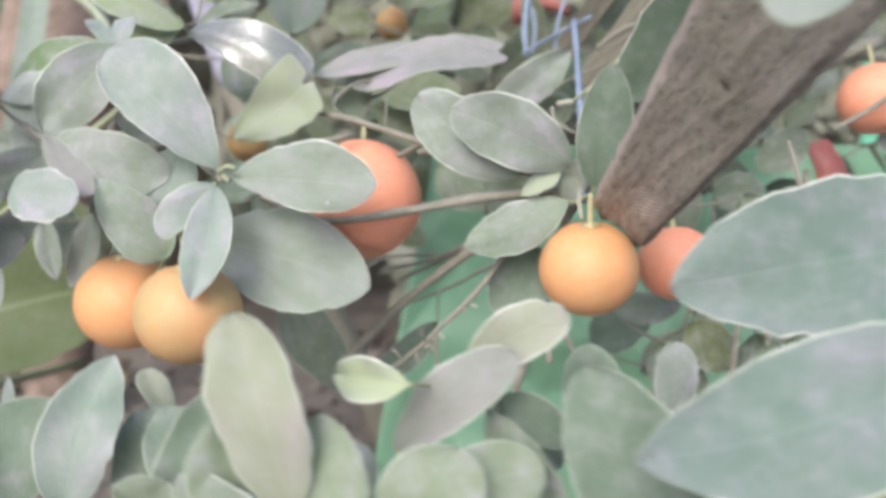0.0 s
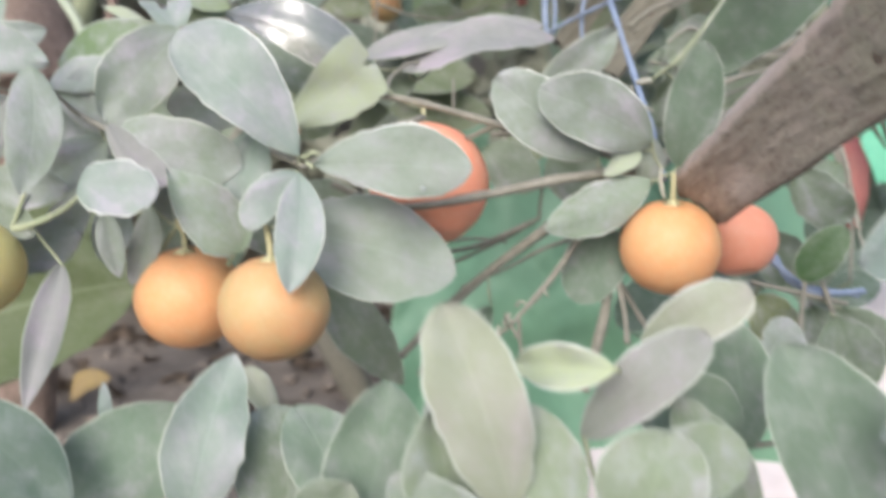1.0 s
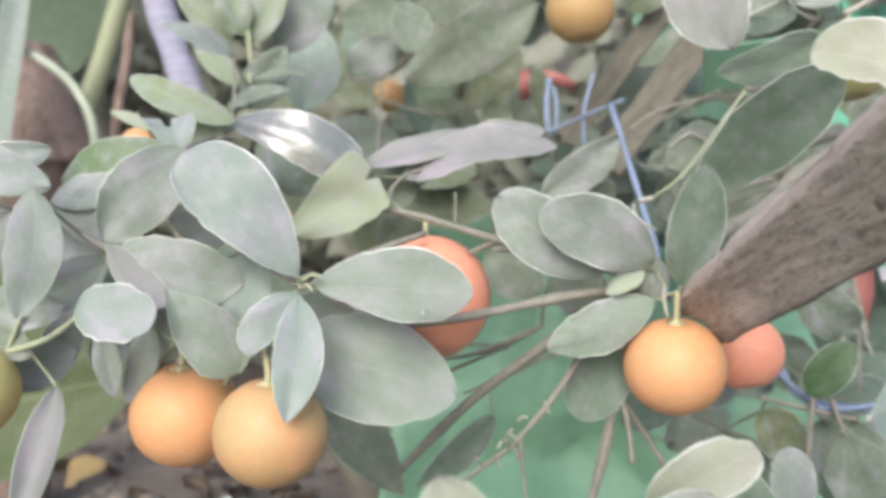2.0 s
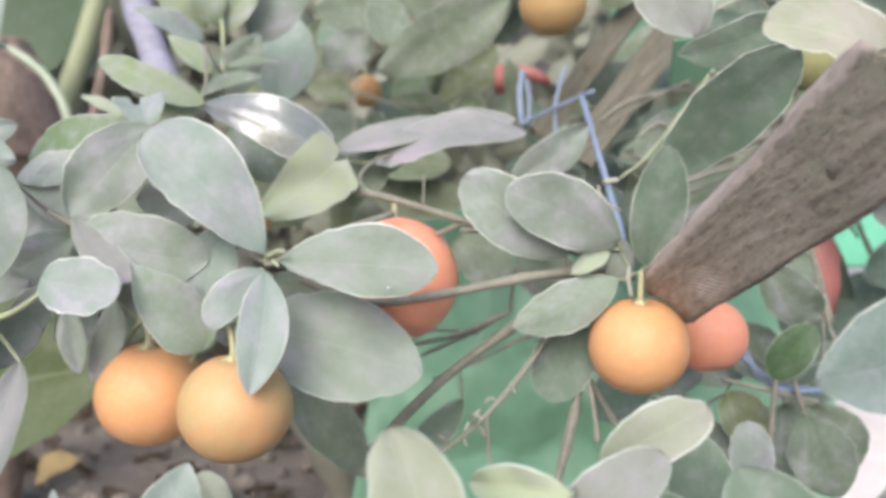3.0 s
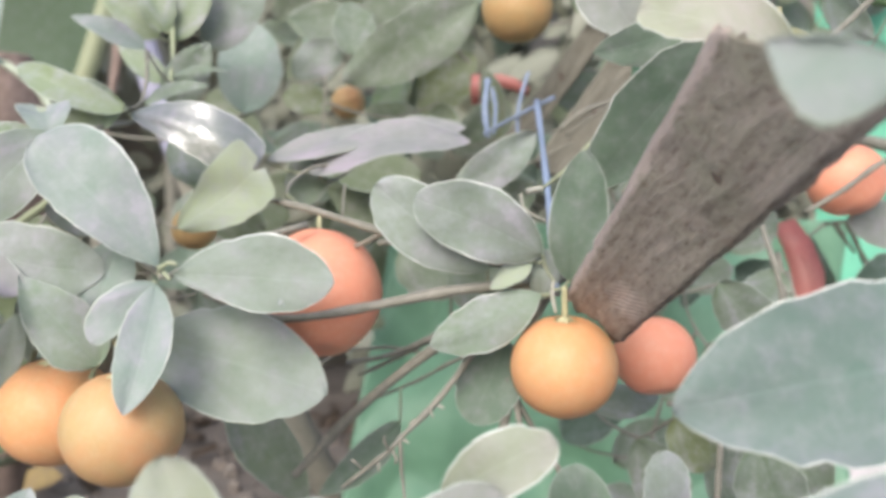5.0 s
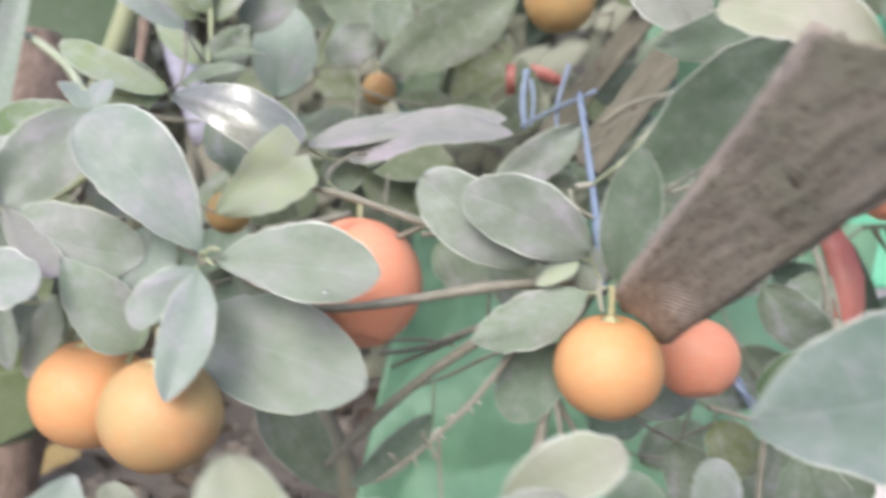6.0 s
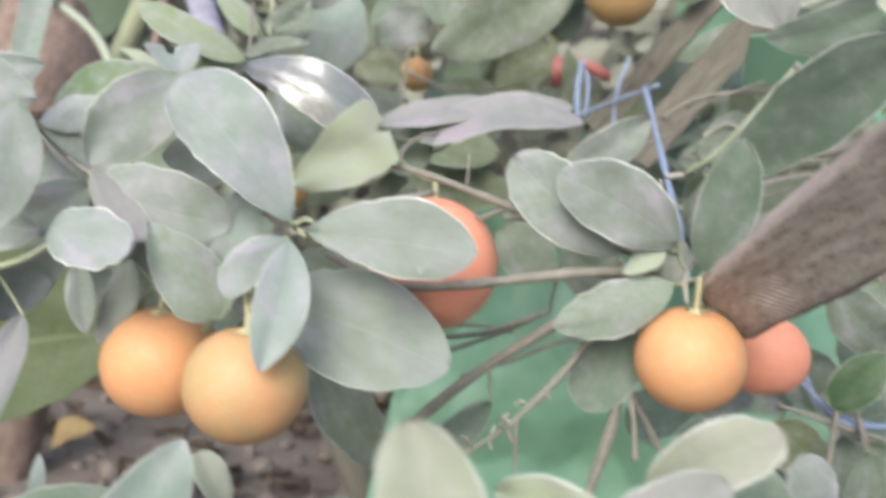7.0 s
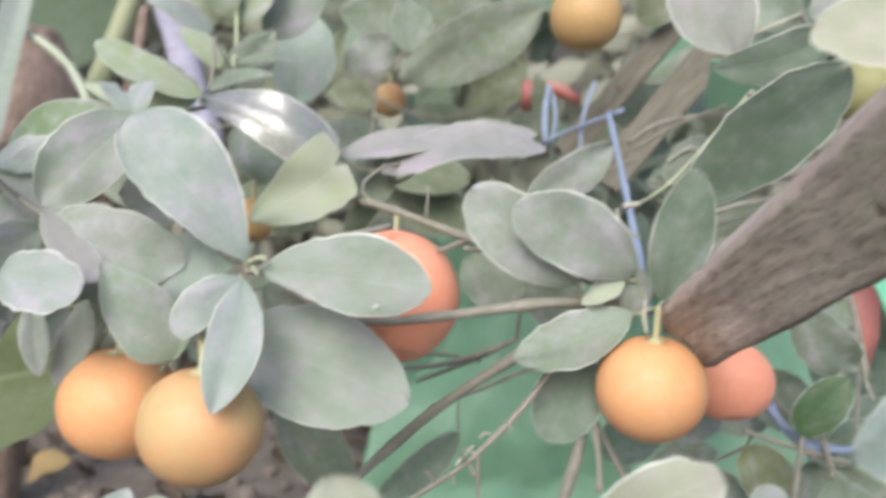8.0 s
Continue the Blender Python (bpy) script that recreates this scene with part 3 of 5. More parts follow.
twig(citrus_tree, [(-0.0925, 0.3383, 0.3851), (-0.0887, 0.3359, 0.3872), (-0.0857, 0.3355, 0.3864)], 0.0013, 0.0008, "petiole")
twig(citrus_tree, [(-0.0912, 0.3380, 0.3833), (-0.0884, 0.3355, 0.3809)], 0.0010, 0.0007, "petiole")
twig(citrus_tree, [(-0.0309, 0.4569, 0.3249), (-0.0072, 0.4455, 0.3310), (0.0205, 0.4343, 0.3445)], 0.0012, 0.0016, "twig")
twig(citrus_tree, [(-0.0247, 0.4562, 0.3182), (0.0013, 0.4450, 0.3320), (0.0232, 0.4342, 0.3463)], 0.0009, 0.0013, "twig")
twig(citrus_tree, [(-0.0354, 0.4675, 0.3292), (-0.0094, 0.4558, 0.3330), (0.0070, 0.4446, 0.3324)], 0.0008, 0.0010, "twig")
twig(citrus_tree, [(0.1997, 0.4428, 0.3643), (0.2033, 0.4412, 0.3382), (0.2034, 0.4394, 0.3032)], 0.0010, 0.0008, "twig")
twig(citrus_tree, [(0.2039, 0.4417, 0.3500), (0.2071, 0.4406, 0.3326), (0.2118, 0.4398, 0.3218)], 0.0008, 0.0006, "palewig")
twig(citrus_tree, [(-0.0012, 0.3857, 0.3064), (-0.0042, 0.3838, 0.3044), (-0.0050, 0.3837, 0.3014)], 0.0008, 0.0006, "palewig")
twig(citrus_tree, [(-0.0025, 0.3856, 0.3039), (0.0007, 0.3833, 0.3027)], 0.0008, 0.0006, "palewig")
twig(citrus_tree, [(0.0016, 0.3857, 0.3102), (0.0032, 0.3837, 0.3126), (0.0056, 0.3835, 0.3122)], 0.0008, 0.0006, "palewig")
twig(citrus_tree, [(-0.0065, 0.3857, 0.3007), (-0.0087, 0.3837, 0.2978)], 0.0007, 0.0005, "palewig")
twig(citrus_tree, [(0.0137, 0.3872, 0.3184), (0.0163, 0.3850, 0.3176)], 0.0008, 0.0006, "palewig")
twig(citrus_tree, [(0.0473, 0.4320, 0.3365), (0.0254, 0.4332, 0.3297), (0.0077, 0.4438, 0.3181), (-0.0168, 0.4550, 0.3058)], 0.0012, 0.0008, "twig")
twig(citrus_tree, [(0.0962, 0.5035, 0.4482), (0.1155, 0.4920, 0.4617), (0.1376, 0.4900, 0.4724), (0.1605, 0.4980, 0.4826)], 0.0009, 0.0007, "twig")
twig(citrus_tree, [(0.1054, 0.4717, 0.4401), (0.1168, 0.4708, 0.4479), (0.1265, 0.4694, 0.4439), (0.1378, 0.4678, 0.4393)], 0.0008, 0.0006, "palewig")
twig(citrus_tree, [(0.0985, 0.4820, 0.4301), (0.1150, 0.4698, 0.4277), (0.1395, 0.4678, 0.4419)], 0.0010, 0.0007, "twig")
twig(citrus_tree, [(0.1120, 0.4390, 0.4132), (0.1319, 0.4375, 0.4265), (0.1625, 0.4443, 0.4311)], 0.0012, 0.0010, "twig")
twig(citrus_tree, [(0.1142, 0.4283, 0.4066), (0.1306, 0.4267, 0.4125), (0.1516, 0.4347, 0.4191)], 0.0009, 0.0008, "twig")
twig(citrus_tree, [(0.0527, 0.5070, 0.4207), (0.0718, 0.5053, 0.4310), (0.0996, 0.5029, 0.4440)], 0.0009, 0.0007, "twig")
twig(citrus_tree, [(0.1488, 0.5013, 0.5139), (0.1662, 0.4997, 0.5207), (0.1870, 0.4979, 0.5310)], 0.0010, 0.0008, "palewig")
twig(citrus_tree, [(0.1411, 0.3597, 0.4927), (0.1512, 0.3589, 0.4981), (0.1612, 0.3581, 0.5051)], 0.0012, 0.0010, "palewig")
twig(citrus_tree, [(0.0764, 0.1534, 0.4415), (0.1028, 0.1828, 0.4592), (0.1842, 0.2806, 0.5113), (0.2849, 0.4187, 0.5871)], 0.0012, 0.0016, "twig")
twig(citrus_tree, [(0.0462, 0.1053, 0.3308), (0.0609, 0.1163, 0.3124), (0.0956, 0.1556, 0.2583)], 0.0010, 0.0014, "twig")
twig(citrus_tree, [(-0.0087, 0.1954, 0.3385), (0.0014, 0.2214, 0.3290), (0.0167, 0.2623, 0.3075)], 0.0006, 0.0010, "lime")
twig(citrus_tree, [(0.2105, 0.4430, 0.4027), (0.2275, 0.4374, 0.4138), (0.2428, 0.4321, 0.4267), (0.2672, 0.4410, 0.4363)], 0.0013, 0.0016, "twig")
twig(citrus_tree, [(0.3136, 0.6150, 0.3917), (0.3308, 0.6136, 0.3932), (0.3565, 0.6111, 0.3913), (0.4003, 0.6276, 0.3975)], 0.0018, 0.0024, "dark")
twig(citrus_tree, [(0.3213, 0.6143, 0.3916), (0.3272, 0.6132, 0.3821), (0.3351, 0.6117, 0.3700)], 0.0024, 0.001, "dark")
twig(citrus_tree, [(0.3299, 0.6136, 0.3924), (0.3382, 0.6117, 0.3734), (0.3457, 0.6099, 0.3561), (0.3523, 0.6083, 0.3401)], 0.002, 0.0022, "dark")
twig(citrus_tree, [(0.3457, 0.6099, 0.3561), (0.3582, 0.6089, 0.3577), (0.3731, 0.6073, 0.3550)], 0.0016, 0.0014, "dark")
leaf(citrus_tree, (-0.0943, 0.3406, 0.3859), (-0.1391, 0.3468, 0.4353), 0.0333, (0.21, -0.97, 0.15), "pale", curl=0.06, fold=0.05, a=0.8, b=0.42, side=0.17, sway=0.0, rim=1)
leaf(citrus_tree, (-0.0886, 0.3418, 0.3828), (-0.0266, 0.3242, 0.3797), 0.0300, (0.03, -0.98, 0.20), "even", curl=0.07, fold=-0.04, a=0.78, b=0.6, side=-0.1, sway=0.0, rim=1, bite=(0.2, 0.32, 1, 0.34))
leaf(citrus_tree, (-0.1006, 0.3596, 0.3550), (-0.0317, 0.3432, 0.3341), 0.0440, (0.05, -0.92, 0.38), "even", curl=0.05, fold=0.05, a=0.55, b=0.6, side=0.0, sway=0.0, rim=0.5)
leaf(citrus_tree, (-0.0943, 0.3382, 0.3790), (-0.0976, 0.3078, 0.3367), 0.0190, (0.14, -0.87, 0.47), "pale", curl=0.05, fold=0.14, a=0.8, b=0.72, side=-0.05, sway=-0.03, rim=0.5)
leaf(citrus_tree, (-0.0948, 0.3382, 0.3794), (-0.1148, 0.3263, 0.3591), 0.0143, (0.17, -0.93, 0.32), "pale", curl=0.08, fold=0.05, a=0.6, b=0.45, side=0.1, sway=0.05, rim=0.4)
leaf(citrus_tree, (0.0553, 0.3534, 0.3876), (0.0035, 0.3427, 0.4106), 0.0289, (0.14, -0.98, -0.13), "dusty", curl=0.05, fold=0.03, a=0.62, b=0.5, rim=1)
leaf(citrus_tree, (0.0335, 0.3576, 0.3815), (-0.0120, 0.3579, 0.4164), 0.0286, (-0.05, -1.00, -0.05), "dusty", curl=0.06, fold=0.06, a=0.7, b=0.5, rim=1)
leaf(citrus_tree, (0.0541, 0.3505, 0.3716), (0.0093, 0.3585, 0.3501), 0.0224, (-0.24, -0.96, 0.14), "green", curl=0.08, fold=-0.08, a=0.8, b=0.8, rim=1)
leaf(citrus_tree, (0.0429, 0.3727, 0.3491), (0.0283, 0.3742, 0.3132), 0.0289, (-0.28, -0.96, 0.07), "green2", curl=0.04, fold=0.05, a=0.5, b=0.55, rim=0.5)
leaf(citrus_tree, (0.0647, 0.3466, 0.3776), (0.0678, 0.3291, 0.4281), 0.0224, (-0.37, -0.89, -0.28), "green2", curl=0.05, fold=0.04, a=0.6, b=0.62, rim=0.5)
leaf(citrus_tree, (0.0760, 0.3626, 0.4136), (0.1057, 0.3015, 0.4622), 0.0308, (-0.53, -0.67, -0.52), "green2", curl=-0.03, fold=0.05, a=0.7, b=0.55, rim=1)
leaf(citrus_tree, (0.0994, 0.2326, 0.4446), (0.0612, 0.2420, 0.4592), 0.0236, (-0.21, -0.97, 0.07), "ivory", curl=0.16, fold=0.05, a=0.6, b=0.4, bite=(0.62, 0.42, -1, 0.7), rim=1)
leaf(citrus_tree, (0.0830, 0.1521, 0.4283), (0.0542, 0.1524, 0.4328), 0.0135, (-0.54, -0.84, 0.05), "pale", curl=0.06, fold=0.05, a=1.8, b=1.0, side=-0.8, sway=-0.001, rim=0.2)
leaf(citrus_tree, (0.1021, 0.3077, 0.4729), (0.0698, 0.3280, 0.4635), 0.0211, (-0.36, -0.83, -0.42), "green2", curl=0.05, fold=0.05, a=0.5, b=0.9, bite=(0.45, 0.4, 1, 0.3), rim=0.5)
leaf(citrus_tree, (0.0919, 0.4184, 0.5328), (0.1091, 0.3983, 0.4838), 0.0364, (-0.35, -0.93, -0.07), "ashen", curl=0.05, fold=0.05, b=0.6, rim=1)
leaf(citrus_tree, (-0.1384, 0.4509, 0.4559), (-0.0721, 0.4384, 0.4286), 0.0285, (0.13, -0.95, 0.28), "gloss", curl=0.15, fold=-0.1, a=0.7, b=0.25, side=-0.1, sway=-0.03, rim=1)
leaf(citrus_tree, (-0.1266, 0.4996, 0.4505), (-0.0983, 0.4841, 0.4161), 0.0323, (0.14, -0.99, 0.06), "mid", curl=0.08, fold=0.05, rim=0)
leaf(citrus_tree, (-0.1044, 0.4081, 0.3982), (-0.0626, 0.3948, 0.4269), 0.0328, (0.27, -0.92, 0.27), "lime", curl=-0.06, fold=0.12, a=0.62, b=0.13, cleft=0.13, side=0.0, sway=0.02, rim=0.2)
leaf(citrus_tree, (-0.1421, 0.3644, 0.4379), (-0.1730, 0.3557, 0.4012), 0.0280, (0.30, -0.95, -0.02), "dusty", curl=0.06, fold=0.05, a=0.6, b=0.6, rim=0.5)
leaf(citrus_tree, (-0.1461, 0.3751, 0.4398), (-0.1997, 0.3856, 0.4255), 0.0162, (-0.26, -0.92, 0.31), "fresh", curl=0.08, fold=0.05, a=1.0, b=0.7)
leaf(citrus_tree, (-0.1589, 0.3709, 0.4296), (-0.1955, 0.3743, 0.4140), 0.0130, (-0.18, -0.96, 0.21), "pale", curl=0.08, fold=0.05)
leaf(citrus_tree, (-0.1686, 0.3518, 0.3941), (-0.1186, 0.3533, 0.3824), 0.0290, (0.06, -0.99, 0.12), "dusty", curl=0.1, fold=0.04, a=0.5, b=0.5, rim=0.5)
leaf(citrus_tree, (-0.1697, 0.3482, 0.3999), (-0.1463, 0.3420, 0.3757), 0.0137, (0.09, -0.94, 0.33), "lilac", curl=-0.04, fold=0.04, b=0.4, rim=0.5)
leaf(citrus_tree, (-0.1776, 0.3347, 0.3779), (-0.1460, 0.3237, 0.3731), 0.0226, (0.33, -0.89, 0.30), "pale", curl=0.08, fold=0.05, a=0.45, b=0.45, rim=1)
leaf(citrus_tree, (-0.1191, 0.3462, 0.3474), (-0.1473, 0.3445, 0.3823), 0.0250, (0.24, -0.96, 0.15), "green", curl=0.06, fold=0.05, a=0.5, b=0.95, rim=0.5)
leaf(citrus_tree, (-0.1134, 0.3596, 0.3959), (-0.1219, 0.3503, 0.3590), 0.0226, (0.19, -0.91, 0.38), "pale2", curl=0.05, fold=0.05, a=0.6, b=0.6, rim=0.2)
leaf(citrus_tree, (-0.1770, 0.3590, 0.3639), (-0.1723, 0.3568, 0.3359), 0.0106, (0.35, -0.93, 0.13), "dusty", curl=0.05, fold=0.1)
leaf(citrus_tree, (-0.1614, 0.3723, 0.3640), (-0.1707, 0.3663, 0.3305), 0.0124, (0.29, -0.95, 0.09), "dusty", curl=0.05, fold=0.1)
leaf(citrus_tree, (-0.1900, 0.3428, 0.3443), (-0.1986, 0.3150, 0.2935), 0.0140, (0.39, -0.83, 0.39), "lilac", curl=0.05, fold=0.1, b=0.85)
leaf(citrus_tree, (-0.2269, 0.3506, 0.4355), (-0.1870, 0.3399, 0.4231), 0.0191, (-0.22, -0.97, 0.11), "pale", curl=0.08, fold=0.05)
leaf(citrus_tree, (-0.1937, 0.3404, 0.4220), (-0.1974, 0.3279, 0.3742), 0.0197, (0.39, -0.90, 0.20), "dusty", curl=0.06, fold=0.05)
leaf(citrus_tree, (-0.2346, 0.3702, 0.4227), (-0.1969, 0.3684, 0.4392), 0.0169, (0.40, -0.90, 0.18), "pale", curl=0.06, fold=0.05, rim=0.5)
leaf(citrus_tree, (-0.2470, 0.3964, 0.3859), (-0.2245, 0.3917, 0.4131), 0.0242, (0.41, -0.90, 0.16), "dusty", curl=0.05, fold=0.08)
leaf(citrus_tree, (-0.1999, 0.3754, 0.4149), (-0.1519, 0.3718, 0.3877), 0.0159, (0.01, -0.99, 0.16), "dusty", curl=0.06, fold=0.05)
leaf(citrus_tree, (-0.1638, 0.3735, 0.4232), (-0.2011, 0.3758, 0.4168), 0.0159, (-0.11, -0.95, 0.30), "pale", curl=0.06, fold=0.05)
leaf(citrus_tree, (-0.2183, 0.3504, 0.3761), (-0.1868, 0.3475, 0.3755), 0.0192, (-0.09, -0.99, 0.08), "dusty", curl=0.05, fold=0.06)
leaf(citrus_tree, (-0.1984, 0.3897, 0.4100), (-0.1669, 0.3708, 0.3731), 0.0272, (-0.01, -0.89, 0.45), "dusty", curl=0.05, fold=0.06)
leaf(citrus_tree, (-0.2155, 0.3901, 0.3969), (-0.1850, 0.3831, 0.3944), 0.0141, (-0.22, -0.97, 0.08), "dusty", curl=0.05)
leaf(citrus_tree, (-0.2224, 0.3665, 0.3426), (-0.1907, 0.3704, 0.3532), 0.0213, (0.11, -0.99, 0.04), "dusty", curl=0.05, fold=0.1)
leaf(citrus_tree, (-0.1750, 0.3623, 0.3928), (-0.2052, 0.3576, 0.3733), 0.0191, (0.20, -0.98, -0.07), "dusty", curl=0.08, fold=0.05)
leaf(citrus_tree, (-0.2252, 0.3557, 0.3735), (-0.1989, 0.3404, 0.3563), 0.0158, (-0.13, -0.83, 0.54), "deep", curl=0.05)
leaf(citrus_tree, (-0.1897, 0.3829, 0.3727), (-0.2093, 0.3689, 0.3378), 0.0163, (0.37, -0.92, 0.16), "dusty", curl=0.05, fold=0.1)
leaf(citrus_tree, (-0.1862, 0.4014, 0.3632), (-0.1866, 0.3869, 0.3363), 0.0183, (0.32, -0.84, 0.45), "dusty", curl=0.05, fold=0.1)
leaf(citrus_tree, (-0.1490, 0.4074, 0.3854), (-0.1715, 0.4022, 0.3390), 0.0315, (0.22, -0.98, 0.00), "green", curl=0.05, fold=0.1)
leaf(citrus_tree, (-0.1204, 0.3956, 0.4116), (-0.1558, 0.3894, 0.4068), 0.0254, (0.17, -0.98, -0.00), "dusty", curl=0.05, fold=0.1)
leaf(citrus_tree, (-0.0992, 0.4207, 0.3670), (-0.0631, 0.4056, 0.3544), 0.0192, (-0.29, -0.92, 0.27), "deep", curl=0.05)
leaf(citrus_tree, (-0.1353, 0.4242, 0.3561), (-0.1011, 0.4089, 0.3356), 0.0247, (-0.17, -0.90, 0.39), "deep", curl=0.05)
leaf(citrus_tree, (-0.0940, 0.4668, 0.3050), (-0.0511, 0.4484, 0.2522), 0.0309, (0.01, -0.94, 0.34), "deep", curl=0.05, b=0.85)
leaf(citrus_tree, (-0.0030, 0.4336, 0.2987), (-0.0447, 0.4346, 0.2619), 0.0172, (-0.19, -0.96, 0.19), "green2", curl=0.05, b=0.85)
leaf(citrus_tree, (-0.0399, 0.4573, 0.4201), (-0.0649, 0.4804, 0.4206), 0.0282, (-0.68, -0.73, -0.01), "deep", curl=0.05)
leaf(citrus_tree, (-0.0483, 0.4485, 0.4254), (0.0349, 0.4498, 0.4417), 0.0282, (-0.12, -0.73, 0.68), "lilac", curl=0.1, fold=0.05, a=0.55, b=0.6, rim=0.5)
leaf(citrus_tree, (-0.0696, 0.4513, 0.4315), (0.0042, 0.4640, 0.4494), 0.0209, (-0.06, -0.67, 0.74), "lilac", curl=0.06, fold=0.05)
leaf(citrus_tree, (-0.0196, 0.4865, 0.4427), (0.0357, 0.4805, 0.4513), 0.0213, (-0.18, -0.80, 0.58), "lilac", curl=0.06, fold=0.05)
leaf(citrus_tree, (0.0269, 0.4491, 0.4152), (0.0686, 0.4461, 0.4452), 0.0224, (-0.00, -0.99, -0.10), "dusty", curl=0.06, fold=0.05, rim=0.5)
leaf(citrus_tree, (0.0509, 0.3558, 0.3848), (0.0338, 0.3525, 0.3736), 0.0102, (-0.25, -0.82, 0.52), "lime", curl=0.06, fold=0.05, a=0.6, b=0.8, rim=0.3)
leaf(citrus_tree, (0.0551, 0.3623, 0.3682), (0.0576, 0.3583, 0.3897), 0.0124, (-0.32, -0.94, -0.14), "dusty", curl=0.06, fold=0.05)
leaf(citrus_tree, (0.0225, 0.4072, 0.3802), (0.0470, 0.4028, 0.3551), 0.0278, (-0.14, -0.99, 0.04), "deep", curl=0.05)
leaf(citrus_tree, (-0.0029, 0.4607, 0.3826), (0.0280, 0.4558, 0.3606), 0.0282, (-0.11, -0.99, 0.07), "deep", curl=0.05)
leaf(citrus_tree, (0.0383, 0.4772, 0.4007), (0.0717, 0.4643, 0.4199), 0.0291, (-0.33, -0.94, -0.06), "deep", curl=0.05)
leaf(citrus_tree, (0.1402, 0.4783, 0.4499), (0.1036, 0.4713, 0.4297), 0.0297, (0.08, -0.98, 0.20), "deep", curl=0.05)
leaf(citrus_tree, (0.1329, 0.4755, 0.3899), (0.1575, 0.4543, 0.4194), 0.0327, (-0.54, -0.83, -0.15), "deep", curl=0.05)
leaf(citrus_tree, (0.1473, 0.4020, 0.3696), (0.1816, 0.4065, 0.3433), 0.0248, (-0.06, -0.97, -0.24), "mid", curl=0.06, fold=0.06, a=0.5, b=0.55)
leaf(citrus_tree, (0.1374, 0.3750, 0.3206), (0.1558, 0.3693, 0.3460), 0.0192, (-0.49, -0.86, 0.16), "vivid", curl=0.06, fold=0.06, a=0.5, b=0.6, rim=0.2)
leaf(citrus_tree, (0.1233, 0.3911, 0.3088), (0.1415, 0.3876, 0.2865), 0.0234, (-0.20, -0.98, -0.01), "olive", curl=0.06, fold=0.04, a=0.45, b=0.45)
leaf(citrus_tree, (0.1564, 0.3968, 0.3013), (0.1660, 0.3830, 0.2586), 0.0310, (-0.44, -0.88, 0.18), "mid", curl=0.06, fold=0.05)
leaf(citrus_tree, (0.1773, 0.4042, 0.2976), (0.1986, 0.3997, 0.2639), 0.0292, (-0.31, -0.95, -0.07), "mid", curl=0.06, fold=0.05)
leaf(citrus_tree, (0.1120, 0.4116, 0.2936), (0.1303, 0.4070, 0.2526), 0.0277, (-0.25, -0.97, -0.00), "mid", curl=0.05)
leaf(citrus_tree, (0.0924, 0.4349, 0.3064), (0.1290, 0.4308, 0.3092), 0.0184, (-0.13, -0.96, 0.25), "green", curl=0.05)
leaf(citrus_tree, (0.2793, 0.5787, 0.3849), (0.3065, 0.5712, 0.3160), 0.0217, (-0.65, -0.75, 0.08), "dark", curl=0.05, a=0.5, b=0.6, rim=0)
leaf(citrus_tree, (0.2983, 0.4770, 0.3884), (0.2487, 0.4707, 0.3967), 0.0285, (-0.51, -0.83, 0.23), "ashen", curl=0.05, a=0.5, b=0.55, rim=0.2)
leaf(citrus_tree, (0.2080, 0.4632, 0.3692), (0.1800, 0.4528, 0.3414), 0.0242, (-0.19, -0.84, 0.51), "mid", curl=0.05)
leaf(citrus_tree, (0.1033, 0.5515, 0.2543), (0.1427, 0.5386, 0.2836), 0.0347, (-0.42, -0.89, 0.16), "dark", curl=0.05)
leaf(citrus_tree, (0.1470, 0.5850, 0.2262), (0.1929, 0.5811, 0.2509), 0.0334, (-0.25, -0.91, 0.33), "mid", curl=0.05)
leaf(citrus_tree, (0.1655, 0.5359, 0.2835), (0.2075, 0.5321, 0.3024), 0.0306, (-0.22, -0.93, 0.30), "mid", curl=0.05)
leaf(citrus_tree, (0.1830, 0.5059, 0.3229), (0.2113, 0.5004, 0.2866), 0.0325, (-0.26, -0.96, -0.06), "mid", curl=0.05)
leaf(citrus_tree, (0.1833, 0.4801, 0.2291), (0.1976, 0.4807, 0.2672), 0.0313, (-0.48, -0.86, 0.19), "mid", curl=0.05)
leaf(citrus_tree, (0.2293, 0.4983, 0.2865), (0.2583, 0.4962, 0.3080), 0.0289, (-0.32, -0.88, 0.35), "dark", curl=0.05)
leaf(citrus_tree, (0.2169, 0.5450, 0.3665), (0.2514, 0.5397, 0.3468), 0.0312, (-0.19, -0.98, -0.08), "dark", curl=0.05)
leaf(citrus_tree, (0.2663, 0.5352, 0.3001), (0.2319, 0.5408, 0.3275), 0.0273, (-0.22, -0.97, -0.07), "dark", curl=0.05)
leaf(citrus_tree, (0.1570, 0.5429, 0.2152), (0.1220, 0.5460, 0.1998), 0.0350, (-0.25, -0.89, 0.37), "mid", curl=0.05)
leaf(citrus_tree, (0.2429, 0.4930, 0.2251), (0.2143, 0.4970, 0.2361), 0.0253, (-0.07, -0.98, 0.17), "mid", curl=0.05)
leaf(citrus_tree, (0.1901, 0.4799, 0.3029), (0.2238, 0.4723, 0.2748), 0.0278, (-0.24, -0.97, -0.03), "mid", curl=0.05)
leaf(citrus_tree, (0.1993, 0.4572, 0.2932), (0.2328, 0.4551, 0.2992), 0.0234, (-0.11, -0.95, 0.30), "dark", curl=0.05)
leaf(citrus_tree, (0.3248, 0.5736, 0.3461), (0.2913, 0.5684, 0.2967), 0.0407, (-0.54, -0.81, 0.23), "dark", curl=0.05)
